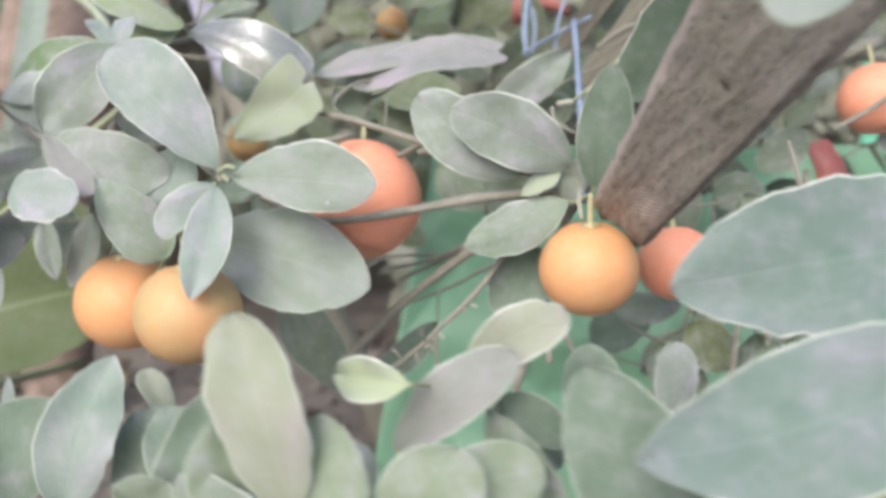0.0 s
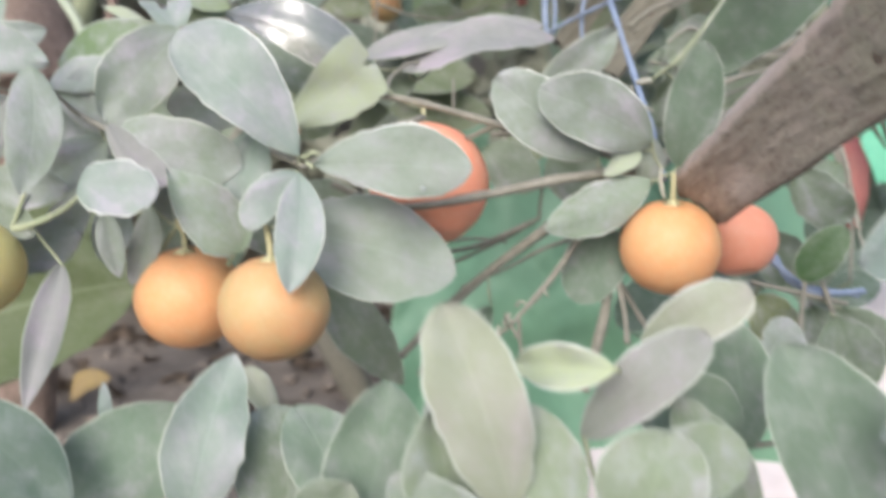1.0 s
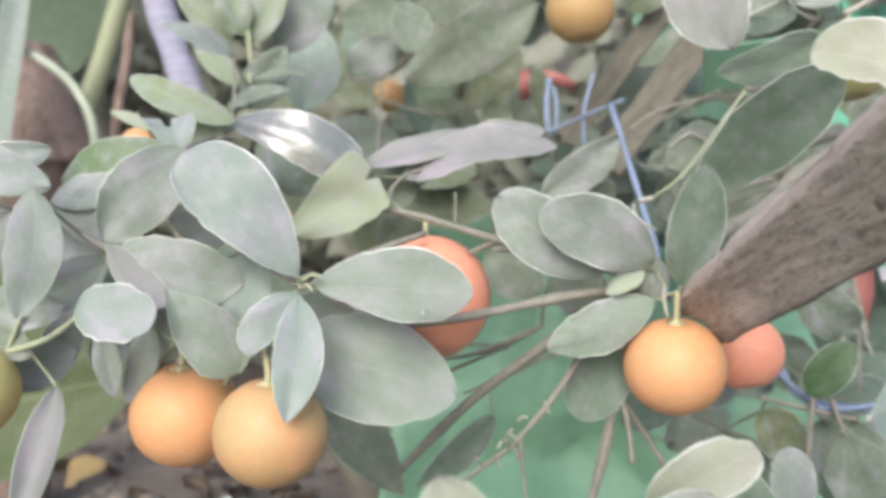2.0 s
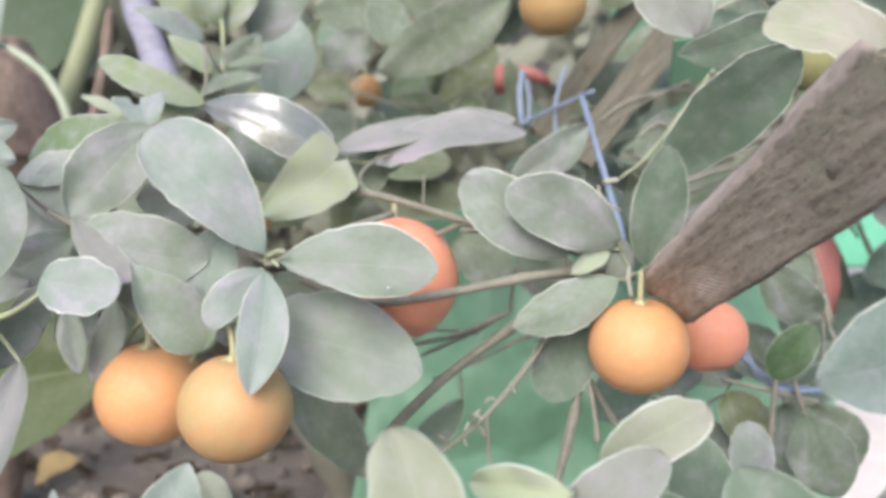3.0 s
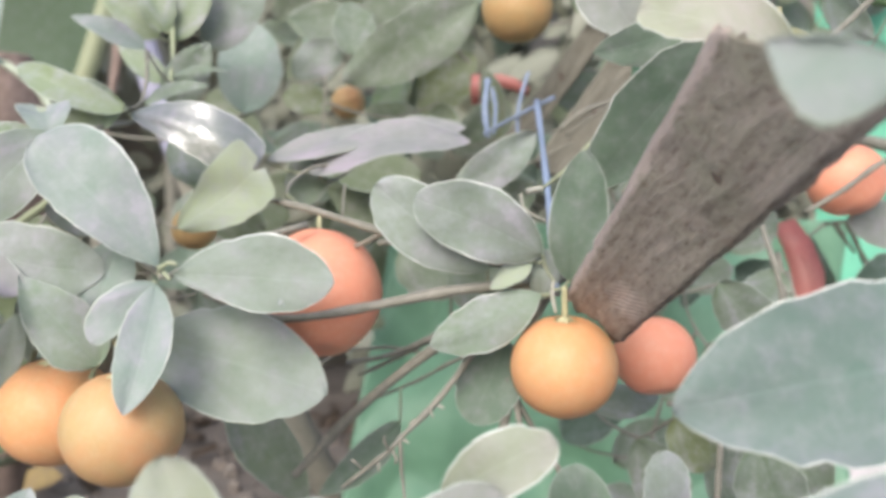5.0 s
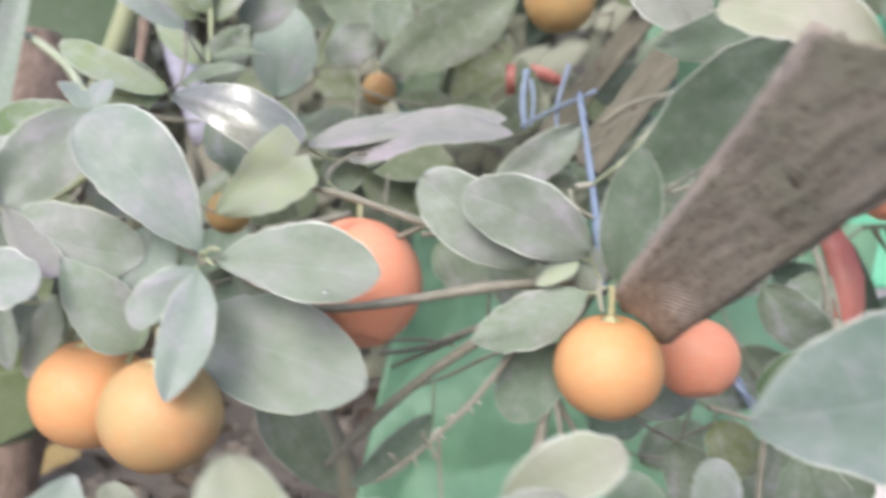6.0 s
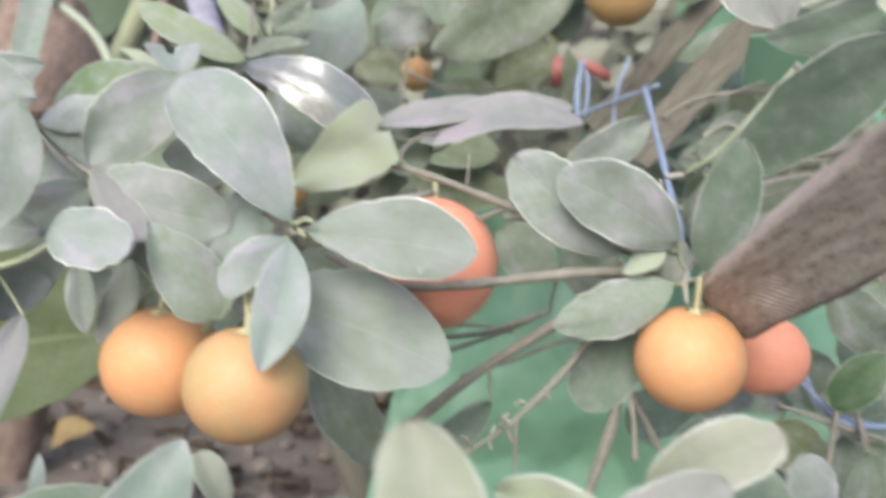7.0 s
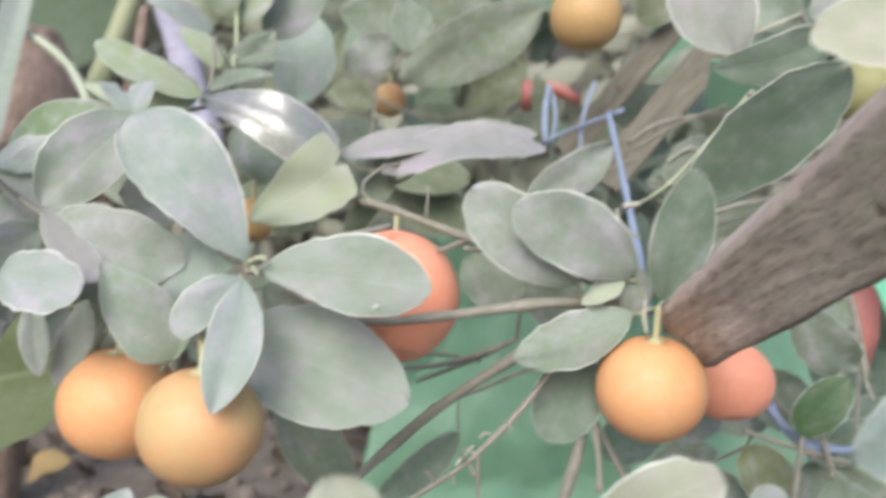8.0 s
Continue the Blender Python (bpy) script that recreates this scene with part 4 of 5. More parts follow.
leaf(citrus_tree, (0.3315, 0.5852, 0.2883), (0.2858, 0.5843, 0.3056), 0.0334, (-0.52, -0.78, 0.35), "mid", curl=0.05)
leaf(citrus_tree, (0.3397, 0.5406, 0.3650), (0.2901, 0.5352, 0.3466), 0.0354, (-0.57, -0.82, 0.09), "dark", curl=0.05)
leaf(citrus_tree, (0.1537, 0.5159, 0.5539), (0.1903, 0.5016, 0.5204), 0.0297, (-0.49, -0.86, -0.17), "green", curl=0.05)
leaf(citrus_tree, (0.2046, 0.4138, 0.5088), (0.2144, 0.3908, 0.4819), 0.0198, (-0.96, -0.25, -0.13), "green", curl=0.05)
leaf(citrus_tree, (0.1980, 0.4467, 0.5409), (0.1666, 0.4489, 0.5160), 0.0250, (-0.11, -0.99, 0.06), "dusty", curl=0.05)
leaf(citrus_tree, (0.2829, 0.4860, 0.5201), (0.2737, 0.4891, 0.5549), 0.0313, (-0.59, -0.80, -0.08), "vivid", curl=0.05)
leaf(citrus_tree, (0.2806, 0.5326, 0.4533), (0.2517, 0.5351, 0.4712), 0.0289, (-0.23, -0.94, -0.25), "mid", curl=0.05)
leaf(citrus_tree, (0.2388, 0.5484, 0.4219), (0.2576, 0.5536, 0.4591), 0.0263, (-0.27, -0.93, 0.27), "mid", curl=0.05)
leaf(citrus_tree, (0.2011, 0.5220, 0.3781), (0.2336, 0.5256, 0.4032), 0.0253, (-0.10, -0.96, 0.26), "mid", curl=0.05)
leaf(citrus_tree, (0.1721, 0.5195, 0.3602), (0.2047, 0.5205, 0.3674), 0.0253, (-0.00, -0.99, 0.15), "mid", curl=0.05)
leaf(citrus_tree, (-0.0362, 0.1859, 0.3085), (-0.0511, 0.1911, 0.3578), 0.0222, (-0.05, -0.99, 0.09), "cream", curl=0.08, fold=0.06, a=0.6, b=0.5, rim=0.5)
leaf(citrus_tree, (-0.0087, 0.1954, 0.3385), (-0.0295, 0.2170, 0.3347), 0.0121, (-0.72, -0.64, 0.27), "limepale", curl=0.04, fold=0.28, a=0.7, b=0.78, rim=1)
leaf(citrus_tree, (-0.0129, 0.2103, 0.3154), (0.0194, 0.2068, 0.3431), 0.0166, (-0.35, -0.89, 0.29), "ashen", curl=0.08, fold=0.05, a=0.6, b=0.45, rim=0.5)
leaf(citrus_tree, (0.0068, 0.2220, 0.3359), (0.0330, 0.2123, 0.3534), 0.0156, (-0.45, -0.87, 0.19), "cream", curl=0.1, fold=0.05, a=0.6, b=0.42, bite=(0.92, 0.1, -1, 0.3), rim=1)
leaf(citrus_tree, (0.0574, 0.1886, 0.2851), (0.0356, 0.2004, 0.3414), 0.0322, (-0.35, -0.80, 0.50), "green2", curl=0.06, fold=0.06, a=0.5, b=0.55, side=0.1, sway=0.03, rim=0.5)
leaf(citrus_tree, (0.1074, 0.1602, 0.3544), (0.0422, 0.1694, 0.3289), 0.0328, (-0.29, -0.89, 0.36), "dusty2", curl=0.08, fold=0.05, a=0.55, b=0.78, rim=0.5)
leaf(citrus_tree, (0.1372, 0.2054, 0.3734), (0.0588, 0.2081, 0.3605), 0.0414, (-0.08, -0.95, 0.29), "dusty2", curl=0.07, fold=0.06, a=0.5, b=0.66, rim=1)
leaf(citrus_tree, (-0.1264, 0.2545, 0.2764), (-0.1117, 0.2690, 0.3258), 0.0247, (0.28, -0.77, 0.57), "pale2", curl=0.08, fold=0.08, a=0.6, b=0.72, rim=0.5)
leaf(citrus_tree, (-0.1680, 0.2691, 0.2780), (-0.1285, 0.2704, 0.3082), 0.0350, (-0.06, -0.99, 0.12), "green2", curl=0.06, fold=0.06, a=0.5)
leaf(citrus_tree, (-0.0770, 0.2213, 0.2807), (-0.0632, 0.2274, 0.3277), 0.0299, (0.15, -0.87, 0.47), "green2", curl=0.06, fold=0.06, a=0.55, b=0.6, rim=0.3)
leaf(citrus_tree, (-0.0972, 0.2645, 0.2596), (-0.1027, 0.2772, 0.3049), 0.0341, (0.22, -0.93, 0.29), "mid", curl=0.06, fold=0.06, a=0.5, b=0.45, rim=0.1)
leaf(citrus_tree, (-0.0225, 0.1841, 0.3050), (-0.0309, 0.1942, 0.3315), 0.0171, (-0.17, -0.94, 0.30), "limepale2", curl=0.06, fold=0.08)
leaf(citrus_tree, (-0.0103, 0.1930, 0.3040), (0.0257, 0.1969, 0.3164), 0.0197, (-0.09, -0.85, 0.52), "limepale2", curl=0.08, fold=0.05, b=0.45)
leaf(citrus_tree, (-0.0387, 0.1822, 0.2998), (-0.0645, 0.1874, 0.3178), 0.0170, (0.08, -0.94, 0.34), "mid", curl=0.06, fold=0.06, b=0.6, rim=0.5)
leaf(citrus_tree, (-0.1941, 0.2525, 0.3182), (-0.1577, 0.2442, 0.2870), 0.0267, (0.23, -0.84, 0.50), "dark", curl=0.06, fold=0.06)
leaf(citrus_tree, (0.0531, 0.2560, 0.2883), (0.0464, 0.2537, 0.3335), 0.0221, (-0.38, -0.92, -0.10), "green2", curl=0.06, fold=0.06, b=0.5)
leaf(citrus_tree, (0.0858, 0.2950, 0.2935), (0.0887, 0.2993, 0.3225), 0.0160, (-0.35, -0.82, 0.45), "dusty", curl=0.06, fold=0.06, b=0.45, rim=0.5)
leaf(citrus_tree, (0.1488, 0.3619, 0.3048), (0.1607, 0.3549, 0.2680), 0.0291, (-0.45, -0.89, 0.02), "mid", curl=0.06, fold=0.06)
leaf(citrus_tree, (0.0151, 0.2531, 0.3127), (0.0379, 0.2482, 0.2944), 0.0199, (-0.09, -0.98, 0.15), "green2", curl=0.06, fold=0.06)
leaf(citrus_tree, (-0.0568, 0.2441, 0.2795), (-0.0352, 0.2462, 0.3049), 0.0261, (-0.22, -0.94, 0.26), "dusty", curl=0.06, fold=0.06)
leaf(citrus_tree, (-0.0785, 0.2459, 0.2816), (-0.0928, 0.2601, 0.3105), 0.0258, (0.23, -0.82, 0.52), "green2", curl=0.06, fold=0.06)
leaf(citrus_tree, (-0.1038, 0.2978, 0.2930), (-0.1154, 0.3016, 0.3109), 0.0107, (0.23, -0.85, 0.47), "cream", curl=0.06, a=0.6, b=0.4, rim=0.3)
leaf(citrus_tree, (0.0154, 0.2219, 0.3262), (0.0361, 0.2200, 0.3127), 0.0128, (0.06, -0.97, 0.23), "green2", curl=0.06, fold=0.06)
leaf(citrus_tree, (0.0318, 0.2052, 0.2860), (0.0126, 0.2122, 0.3258), 0.0185, (-0.25, -0.89, 0.39), "mid", curl=0.06, fold=0.06, b=0.75, rim=0.3)
leaf(citrus_tree, (-0.0251, 0.2077, 0.2968), (-0.0358, 0.2202, 0.3143), 0.0235, (0.02, -0.81, 0.59), "dusty", curl=0.06, fold=0.06)
leaf(citrus_tree, (-0.0506, 0.1886, 0.3048), (-0.0534, 0.1925, 0.3324), 0.0236, (0.27, -0.95, 0.16), "limepale2", curl=0.06, fold=0.06)
leaf(citrus_tree, (-0.0848, 0.2072, 0.2938), (-0.0740, 0.2091, 0.3074), 0.0199, (0.07, -0.99, 0.08), "deep", curl=0.06, fold=0.06)
leaf(citrus_tree, (-0.0435, 0.2074, 0.2953), (-0.0502, 0.2222, 0.3285), 0.0188, (0.19, -0.88, 0.43), "dusty", curl=0.06, fold=0.06)
leaf(citrus_tree, (-0.0069, 0.1829, 0.2963), (0.0045, 0.1893, 0.3244), 0.0262, (-0.16, -0.85, 0.50), "limepale2", curl=0.06, fold=0.06, b=0.5, rim=0.4)
leaf(citrus_tree, (0.0815, 0.2158, 0.3144), (0.1167, 0.2099, 0.3410), 0.0233, (-0.43, -0.82, 0.39), "lilac", curl=0.08, fold=0.05)
leaf(citrus_tree, (0.0462, 0.1053, 0.3308), (0.0009, 0.1101, 0.3359), 0.0256, (-0.04, -0.89, 0.46), "broadnear", curl=0.05, fold=0.05, a=0.5, b=0.5)
leaf(citrus_tree, (-0.1604, 0.2882, 0.2932), (-0.1608, 0.2912, 0.3114), 0.0047, (0.30, -0.90, 0.31), "pale", curl=0.03, rim=0)
leaf(citrus_tree, (0.1663, 0.2737, 0.2747), (0.1140, 0.2770, 0.2657), 0.0146, (-0.13, -0.87, 0.47), "olive", curl=0.05)
leaf(shrub, (-0.1291, 0.4135, 0.4528), (-0.1774, 0.4169, 0.4743), 0.0160, (0.33, -0.91, 0.27), "shoot", curl=0.08, fold=0.12, a=0.6, b=0.6, side=-0.15, sway=-0.05, rim=0.3)
leaf(shrub, (-0.1363, 0.4340, 0.4562), (-0.1675, 0.4306, 0.4613), 0.0162, (0.32, -0.95, -0.02), "mid", curl=0.06, fold=0.08, a=0.6, b=0.5, side=0.2, sway=0.05, rim=0.1)
leaf(shrub, (-0.1310, 0.4198, 0.4567), (-0.1596, 0.4205, 0.4503), 0.0220, (0.32, -0.95, 0.04), "shoot", curl=0.06, fold=0.08, a=0.55, b=0.4, rim=0.1)
leaf(shrub, (-0.1427, 0.4942, 0.4971), (-0.1767, 0.4788, 0.5107), 0.0138, (0.23, -0.92, 0.31), "pale", curl=0.08, fold=0.1, a=0.6, b=0.85, rim=0.3)
leaf(shrub, (-0.1495, 0.5464, 0.5134), (-0.1830, 0.5420, 0.5428), 0.0218, (0.22, -0.97, -0.01), "shoot", curl=0.06, fold=0.08, a=0.6, b=0.9, rim=0)
leaf(shrub, (-0.1430, 0.5338, 0.4843), (-0.1724, 0.5386, 0.5074), 0.0160, (0.21, -0.97, 0.15), "shoot", curl=0.06, fold=0.08, a=0.6, b=0.95, rim=0)
leaf(shrub, (-0.1400, 0.5326, 0.4704), (-0.1151, 0.5319, 0.5077), 0.0271, (-0.05, -1.00, -0.05), "mid", curl=0.06, fold=0.1, a=0.55, b=0.85, rim=0)
leaf(shrub, (-0.1436, 0.5357, 0.5148), (-0.1546, 0.5392, 0.5520), 0.0223, (0.37, -0.92, -0.12), "shoot", curl=0.06, fold=0.08, a=0.6, b=0.9, rim=0)
leaf(shrub, (-0.1414, 0.5454, 0.5123), (-0.1145, 0.5444, 0.5475), 0.0234, (-0.05, -0.99, 0.09), "shoot", curl=0.06, fold=0.08, a=0.6, b=0.9, rim=0)
leaf(shrub, (-0.1250, 0.5635, 0.5105), (-0.0879, 0.5616, 0.5508), 0.0332, (0.14, -0.98, -0.17), "dusty", curl=0.06, fold=0.08)
leaf(shrub, (-0.1496, 0.5134, 0.4681), (-0.1097, 0.5093, 0.4779), 0.0113, (0.15, -0.80, 0.58), "mid", curl=0.1, fold=0.06, a=0.6, b=0.9, rim=0)
leaf(shrub, (-0.1356, 0.5229, 0.4855), (-0.1007, 0.5189, 0.4874), 0.0055, (0.13, -0.81, 0.57), "mid", curl=0.08, a=0.6, b=0.9, rim=0)
leaf(citrus_tree, (-0.1465, 0.3730, 0.4369), (-0.1531, 0.3843, 0.4518), 0.0214, (0.36, -0.93, 0.00), "pale", curl=0.1, fold=0.1, a=0.5, b=0.1, cleft=0.4, side=0.0, rim=0.3)
leaf(shrub, (-0.1890, 0.4971, 0.4546), (-0.2137, 0.5006, 0.4656), 0.0077, (0.29, -0.88, 0.39), "lime", curl=0.1, a=0.6, b=0.95, rim=0)
leaf(shrub, (-0.1141, 0.6311, 0.4765), (-0.1074, 0.6340, 0.5434), 0.0468, (0.13, -0.99, 0.03), "pale2", curl=0.06, fold=0.05)
leaf(shrub, (-0.0804, 0.6503, 0.5058), (-0.0443, 0.6491, 0.5328), 0.0325, (0.08, -0.99, -0.14), "dusty", curl=0.06, fold=0.05)
leaf(shrub, (0.0539, 0.5928, 0.5470), (-0.0408, 0.6068, 0.4955), 0.0432, (-0.05, -0.98, -0.18), "deep", curl=0.06, fold=0.05)
leaf(shrub, (0.0246, 0.6463, 0.5721), (-0.0286, 0.6490, 0.5525), 0.0376, (0.03, -0.98, -0.21), "deep", curl=0.06, fold=0.05)
leaf(shrub, (-0.1010, 0.7522, 0.5080), (-0.0577, 0.7299, 0.4905), 0.0297, (0.05, -1.00, 0.08), "olive", curl=0.06, fold=0.05, rim=0)
leaf(shrub, (0.0074, 0.7443, 0.5205), (-0.0208, 0.7250, 0.4810), 0.0308, (-0.05, -1.00, 0.08), "fresh", curl=0.06, fold=0.05, rim=0)
leaf(shrub, (-0.1043, 0.7099, 0.4616), (-0.0398, 0.7051, 0.4560), 0.0413, (-0.08, -0.99, -0.06), "green", curl=0.06, fold=0.05)
leaf(shrub, (0.0619, 0.7018, 0.5304), (0.0045, 0.7036, 0.4859), 0.0413, (0.01, -1.00, -0.05), "olive", curl=0.06, fold=0.05)
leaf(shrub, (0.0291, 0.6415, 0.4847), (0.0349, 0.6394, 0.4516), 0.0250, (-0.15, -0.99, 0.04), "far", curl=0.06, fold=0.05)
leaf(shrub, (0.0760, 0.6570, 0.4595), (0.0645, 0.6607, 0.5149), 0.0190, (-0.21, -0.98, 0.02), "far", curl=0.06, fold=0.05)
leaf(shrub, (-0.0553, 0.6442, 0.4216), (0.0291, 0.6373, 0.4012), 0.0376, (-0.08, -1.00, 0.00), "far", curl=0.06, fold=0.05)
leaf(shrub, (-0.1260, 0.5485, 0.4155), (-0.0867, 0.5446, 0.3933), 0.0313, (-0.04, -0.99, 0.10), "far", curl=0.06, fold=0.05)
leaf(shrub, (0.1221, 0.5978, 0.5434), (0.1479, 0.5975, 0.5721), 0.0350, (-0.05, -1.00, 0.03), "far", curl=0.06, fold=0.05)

# leaves deeper in the crowns, mostly in tones with shade mixed into the colour
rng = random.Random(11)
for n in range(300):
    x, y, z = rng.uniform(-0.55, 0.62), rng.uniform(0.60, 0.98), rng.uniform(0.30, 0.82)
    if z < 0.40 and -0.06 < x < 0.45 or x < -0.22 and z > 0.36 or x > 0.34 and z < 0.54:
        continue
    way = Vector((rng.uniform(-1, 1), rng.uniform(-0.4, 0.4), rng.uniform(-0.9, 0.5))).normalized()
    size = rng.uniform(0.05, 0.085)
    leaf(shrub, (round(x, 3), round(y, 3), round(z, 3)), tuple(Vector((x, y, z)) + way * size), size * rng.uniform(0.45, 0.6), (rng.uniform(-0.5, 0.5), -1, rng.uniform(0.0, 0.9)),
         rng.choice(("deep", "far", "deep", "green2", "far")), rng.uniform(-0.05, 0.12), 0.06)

for n in range(36):
    x, y, z = rng.uniform(0.11, 0.23), rng.uniform(0.56, 0.74), rng.uniform(0.37, 0.46)
    way = Vector((rng.uniform(-1, 1), rng.uniform(-0.4, 0.4), rng.uniform(-0.9, 0.5))).normalized()
    size = rng.uniform(0.04, 0.06)
    leaf(citrus_tree, (x, y, z), tuple(Vector((x, y, z)) + way * size), size * rng.uniform(0.42, 0.55), (rng.uniform(-0.5, 0.5), -1, rng.uniform(-0.2, 0.7)),
         rng.choice(("mid", "dark", "deep", "mid")), rng.uniform(-0.05, 0.12), 0.06)

# ---- fruit ----
fruit((0.0639, 0.3516, 0.3420), 0.0218, RIPE, "ripe orange mandarin hanging beside the weathered stake", (0.02, -0.12, 1), join=citrus_tree)
fruit((-0.0385, 0.3915, 0.3692), 0.0282, RED, "deep salmon-orange mandarin behind a dusty leaf", (0.1, 0.5, 1), 1.02, join=citrus_tree)
fruit((0.1145, 0.3938, 0.3375), 0.0190, RED, "small salmon-orange mandarin half hidden by the stake", (-0.3, 0.4, 1), join=citrus_tree)
fruit((-0.1484, 0.3753, 0.3226), 0.0238, RIPE, "orange mandarin of a touching pair", (0.35, -0.1, 1), join=citrus_tree)
fruit((-0.1061, 0.3323, 0.3260), 0.0222, TURNING, "yellowish orange mandarin of a touching pair", (-0.25, -0.05, 1), join=citrus_tree)
fruit((0.0756, 0.5565, 0.5345), 0.0228, OCHRE, "ochre mandarin high in the crown", (0, 0.1, 1), join=citrus_tree)
fruit((-0.2229, 0.3364, 0.3454), 0.0208, UNRIPE, "unripe yellow-green mandarin at a pale twig", (0.6, 0.1, 1), join=citrus_tree)
fruit((0.2004, 0.4487, 0.4812), 0.0185, OLIVE, "yellow-green mandarin behind the stake", (0, 0.2, 1), join=citrus_tree)
fruit((0.2427, 0.4618, 0.4198), 0.0208, RED, "orange mandarin behind the top of the stake", (0, 0.3, 1), join=citrus_tree)
fruit((-0.0469, 0.7757, 0.5018), 0.0155, TURNING, "small orange fruit deep in the shrub", (0, 0.3, 1), join=shrub)

fruit((-0.1171, 0.4906, 0.3962), 0.0125, OCHRE, "ochre mandarin hidden behind a young leaf", (0, 0.4, 1), join=citrus_tree)
fruit((-0.2306, 0.6183, 0.4523), 0.0120, RIPE, "tiny orange fruit behind the leaves", (0.2, 0.3, 1), join=shrub)

for plant in (citrus_tree, shrub):
    grow_stems(plant, [p for who, p in BASES + STALKS if who == plant])

# ---- weathered stake ----
m, nt, bsdf, out = nodes_of("old_wood")
grain, big = noisy(nt, 26.0, 8.0, 0.7, "Object", (12, 1, 12)), noisy(nt, 46.0, 4.0)
lichen, pits = noisy(nt, 120.0, 6.0, 0.7, "Object", (3.2, 1, 3.2)), noisy(nt, 420.0, 3.0, 0.6, "Object", (1.6, 1, 1.6))
spot = nt.nodes.new("ShaderNodeTexCoord")
axes = nt.nodes.new("ShaderNodeSeparateXYZ")
nt.links.new(spot.outputs["Object"], axes.inputs[0])
c = mixed(nt, ranged(nt, grain, 0.36, 0.64), (0.345, 0.305, 0.25), (0.495, 0.445, 0.375))
c = mixed(nt, ranged(nt, axes.outputs["Y"], 0.075, 0.02, 0.0, 0.55), c, (0.37, 0.275, 0.22))
c = mixed(nt, math_node(nt, "MULTIPLY", ranged(nt, big, 0.42, 0.62), ranged(nt, axes.outputs["Y"], 0.05, 0.13, 0.1, 0.75)), c, (0.36, 0.355, 0.265))
c = mixed(nt, ranged(nt, lichen, 0.54, 0.70, 0.0, 0.7), c, (0.58, 0.525, 0.43))
c = mixed(nt, ranged(nt, lichen, 0.46, 0.34, 0.0, 0.7), c, (0.17, 0.135, 0.10))
c = mixed(nt, ranged(nt, pits, 0.40, 0.32, 0.0, 0.6), c, (0.12, 0.095, 0.07))
soot = ranged(nt, noisy(nt, 62.0, 5.0, 0.65, "Object", (1.0, 0.45, 1.0)), 0.58, 0.70, 0.0, 0.55)
c = mixed(nt, soot, c, (0.13, 0.11, 0.085))
# pale strip down one edge paints in the lit side face, ragged by noise
arris = math_node(nt, "ADD", axes.outputs["X"], math_node(nt, "MULTIPLY", axes.outputs["Y"], 0.0265))
lit_edge = math_node(nt, "ADD", arris, ranged(nt, noisy(nt, 150.0, 4.0), 0.3, 0.7, -0.0014, 0.0014))
c = mixed(nt, ranged(nt, lit_edge, 0.0040, 0.0026, 0.0, 0.8), c, (0.66, 0.57, 0.51))
saw = nt.nodes.new("ShaderNodeTexWave")
saw.wave_type, saw.bands_direction = "BANDS", "X"
saw.inputs["Scale"].default_value, saw.inputs["Distortion"].default_value, saw.inputs["Detail"].default_value = 150.0, 2.0, 2.0
slant = nt.nodes.new("ShaderNodeCombineXYZ")
nt.links.new(math_node(nt, "SUBTRACT", math_node(nt, "MULTIPLY", axes.outputs["X"], 0.8), math_node(nt, "MULTIPLY", axes.outputs["Y"], 0.6)), slant.inputs[0])
nt.links.new(slant.outputs[0], saw.inputs["Vector"])
near_x = ranged(nt, math_node(nt, "ABSOLUTE", math_node(nt, "SUBTRACT", axes.outputs["X"], 0.021)), 0.009, 0.004)
near_y = ranged(nt, math_node(nt, "ABSOLUTE", math_node(nt, "SUBTRACT", axes.outputs["Y"], 0.034)), 0.013, 0.006)
marks = math_node(nt, "MULTIPLY", math_node(nt, "MULTIPLY", near_x, near_y), ranged(nt, saw.outputs["Fac"], 0.55, 0.8, 0.0, 1.0))
c = mixed(nt, marks, c, (0.74, 0.66, 0.59))
nt.links.new(c, bsdf.inputs["Base Color"])
bsdf.inputs["Roughness"].default_value = 0.92
bumped(nt, bsdf, math_node(nt, "ADD", grain, math_node(nt, "ADD", math_node(nt, "MULTIPLY", lichen, 0.9), math_node(nt, "MULTIPLY", pits, 0.5))), 1.0, 0.0022)
OLD_WOOD = m


BROWN_WOOD = plain_material("brown_stake_wood", (0.145, 0.138, 0.105), (0.215, 0.205, 0.165), 60.0, 0.9, 0.6, 0.002, (4, 1, 4))
KNOT = plain_material("knot_wood", (0.12, 0.095, 0.075), (0.17, 0.14, 0.11), 500.0, 0.95, 0.6, 0.001)


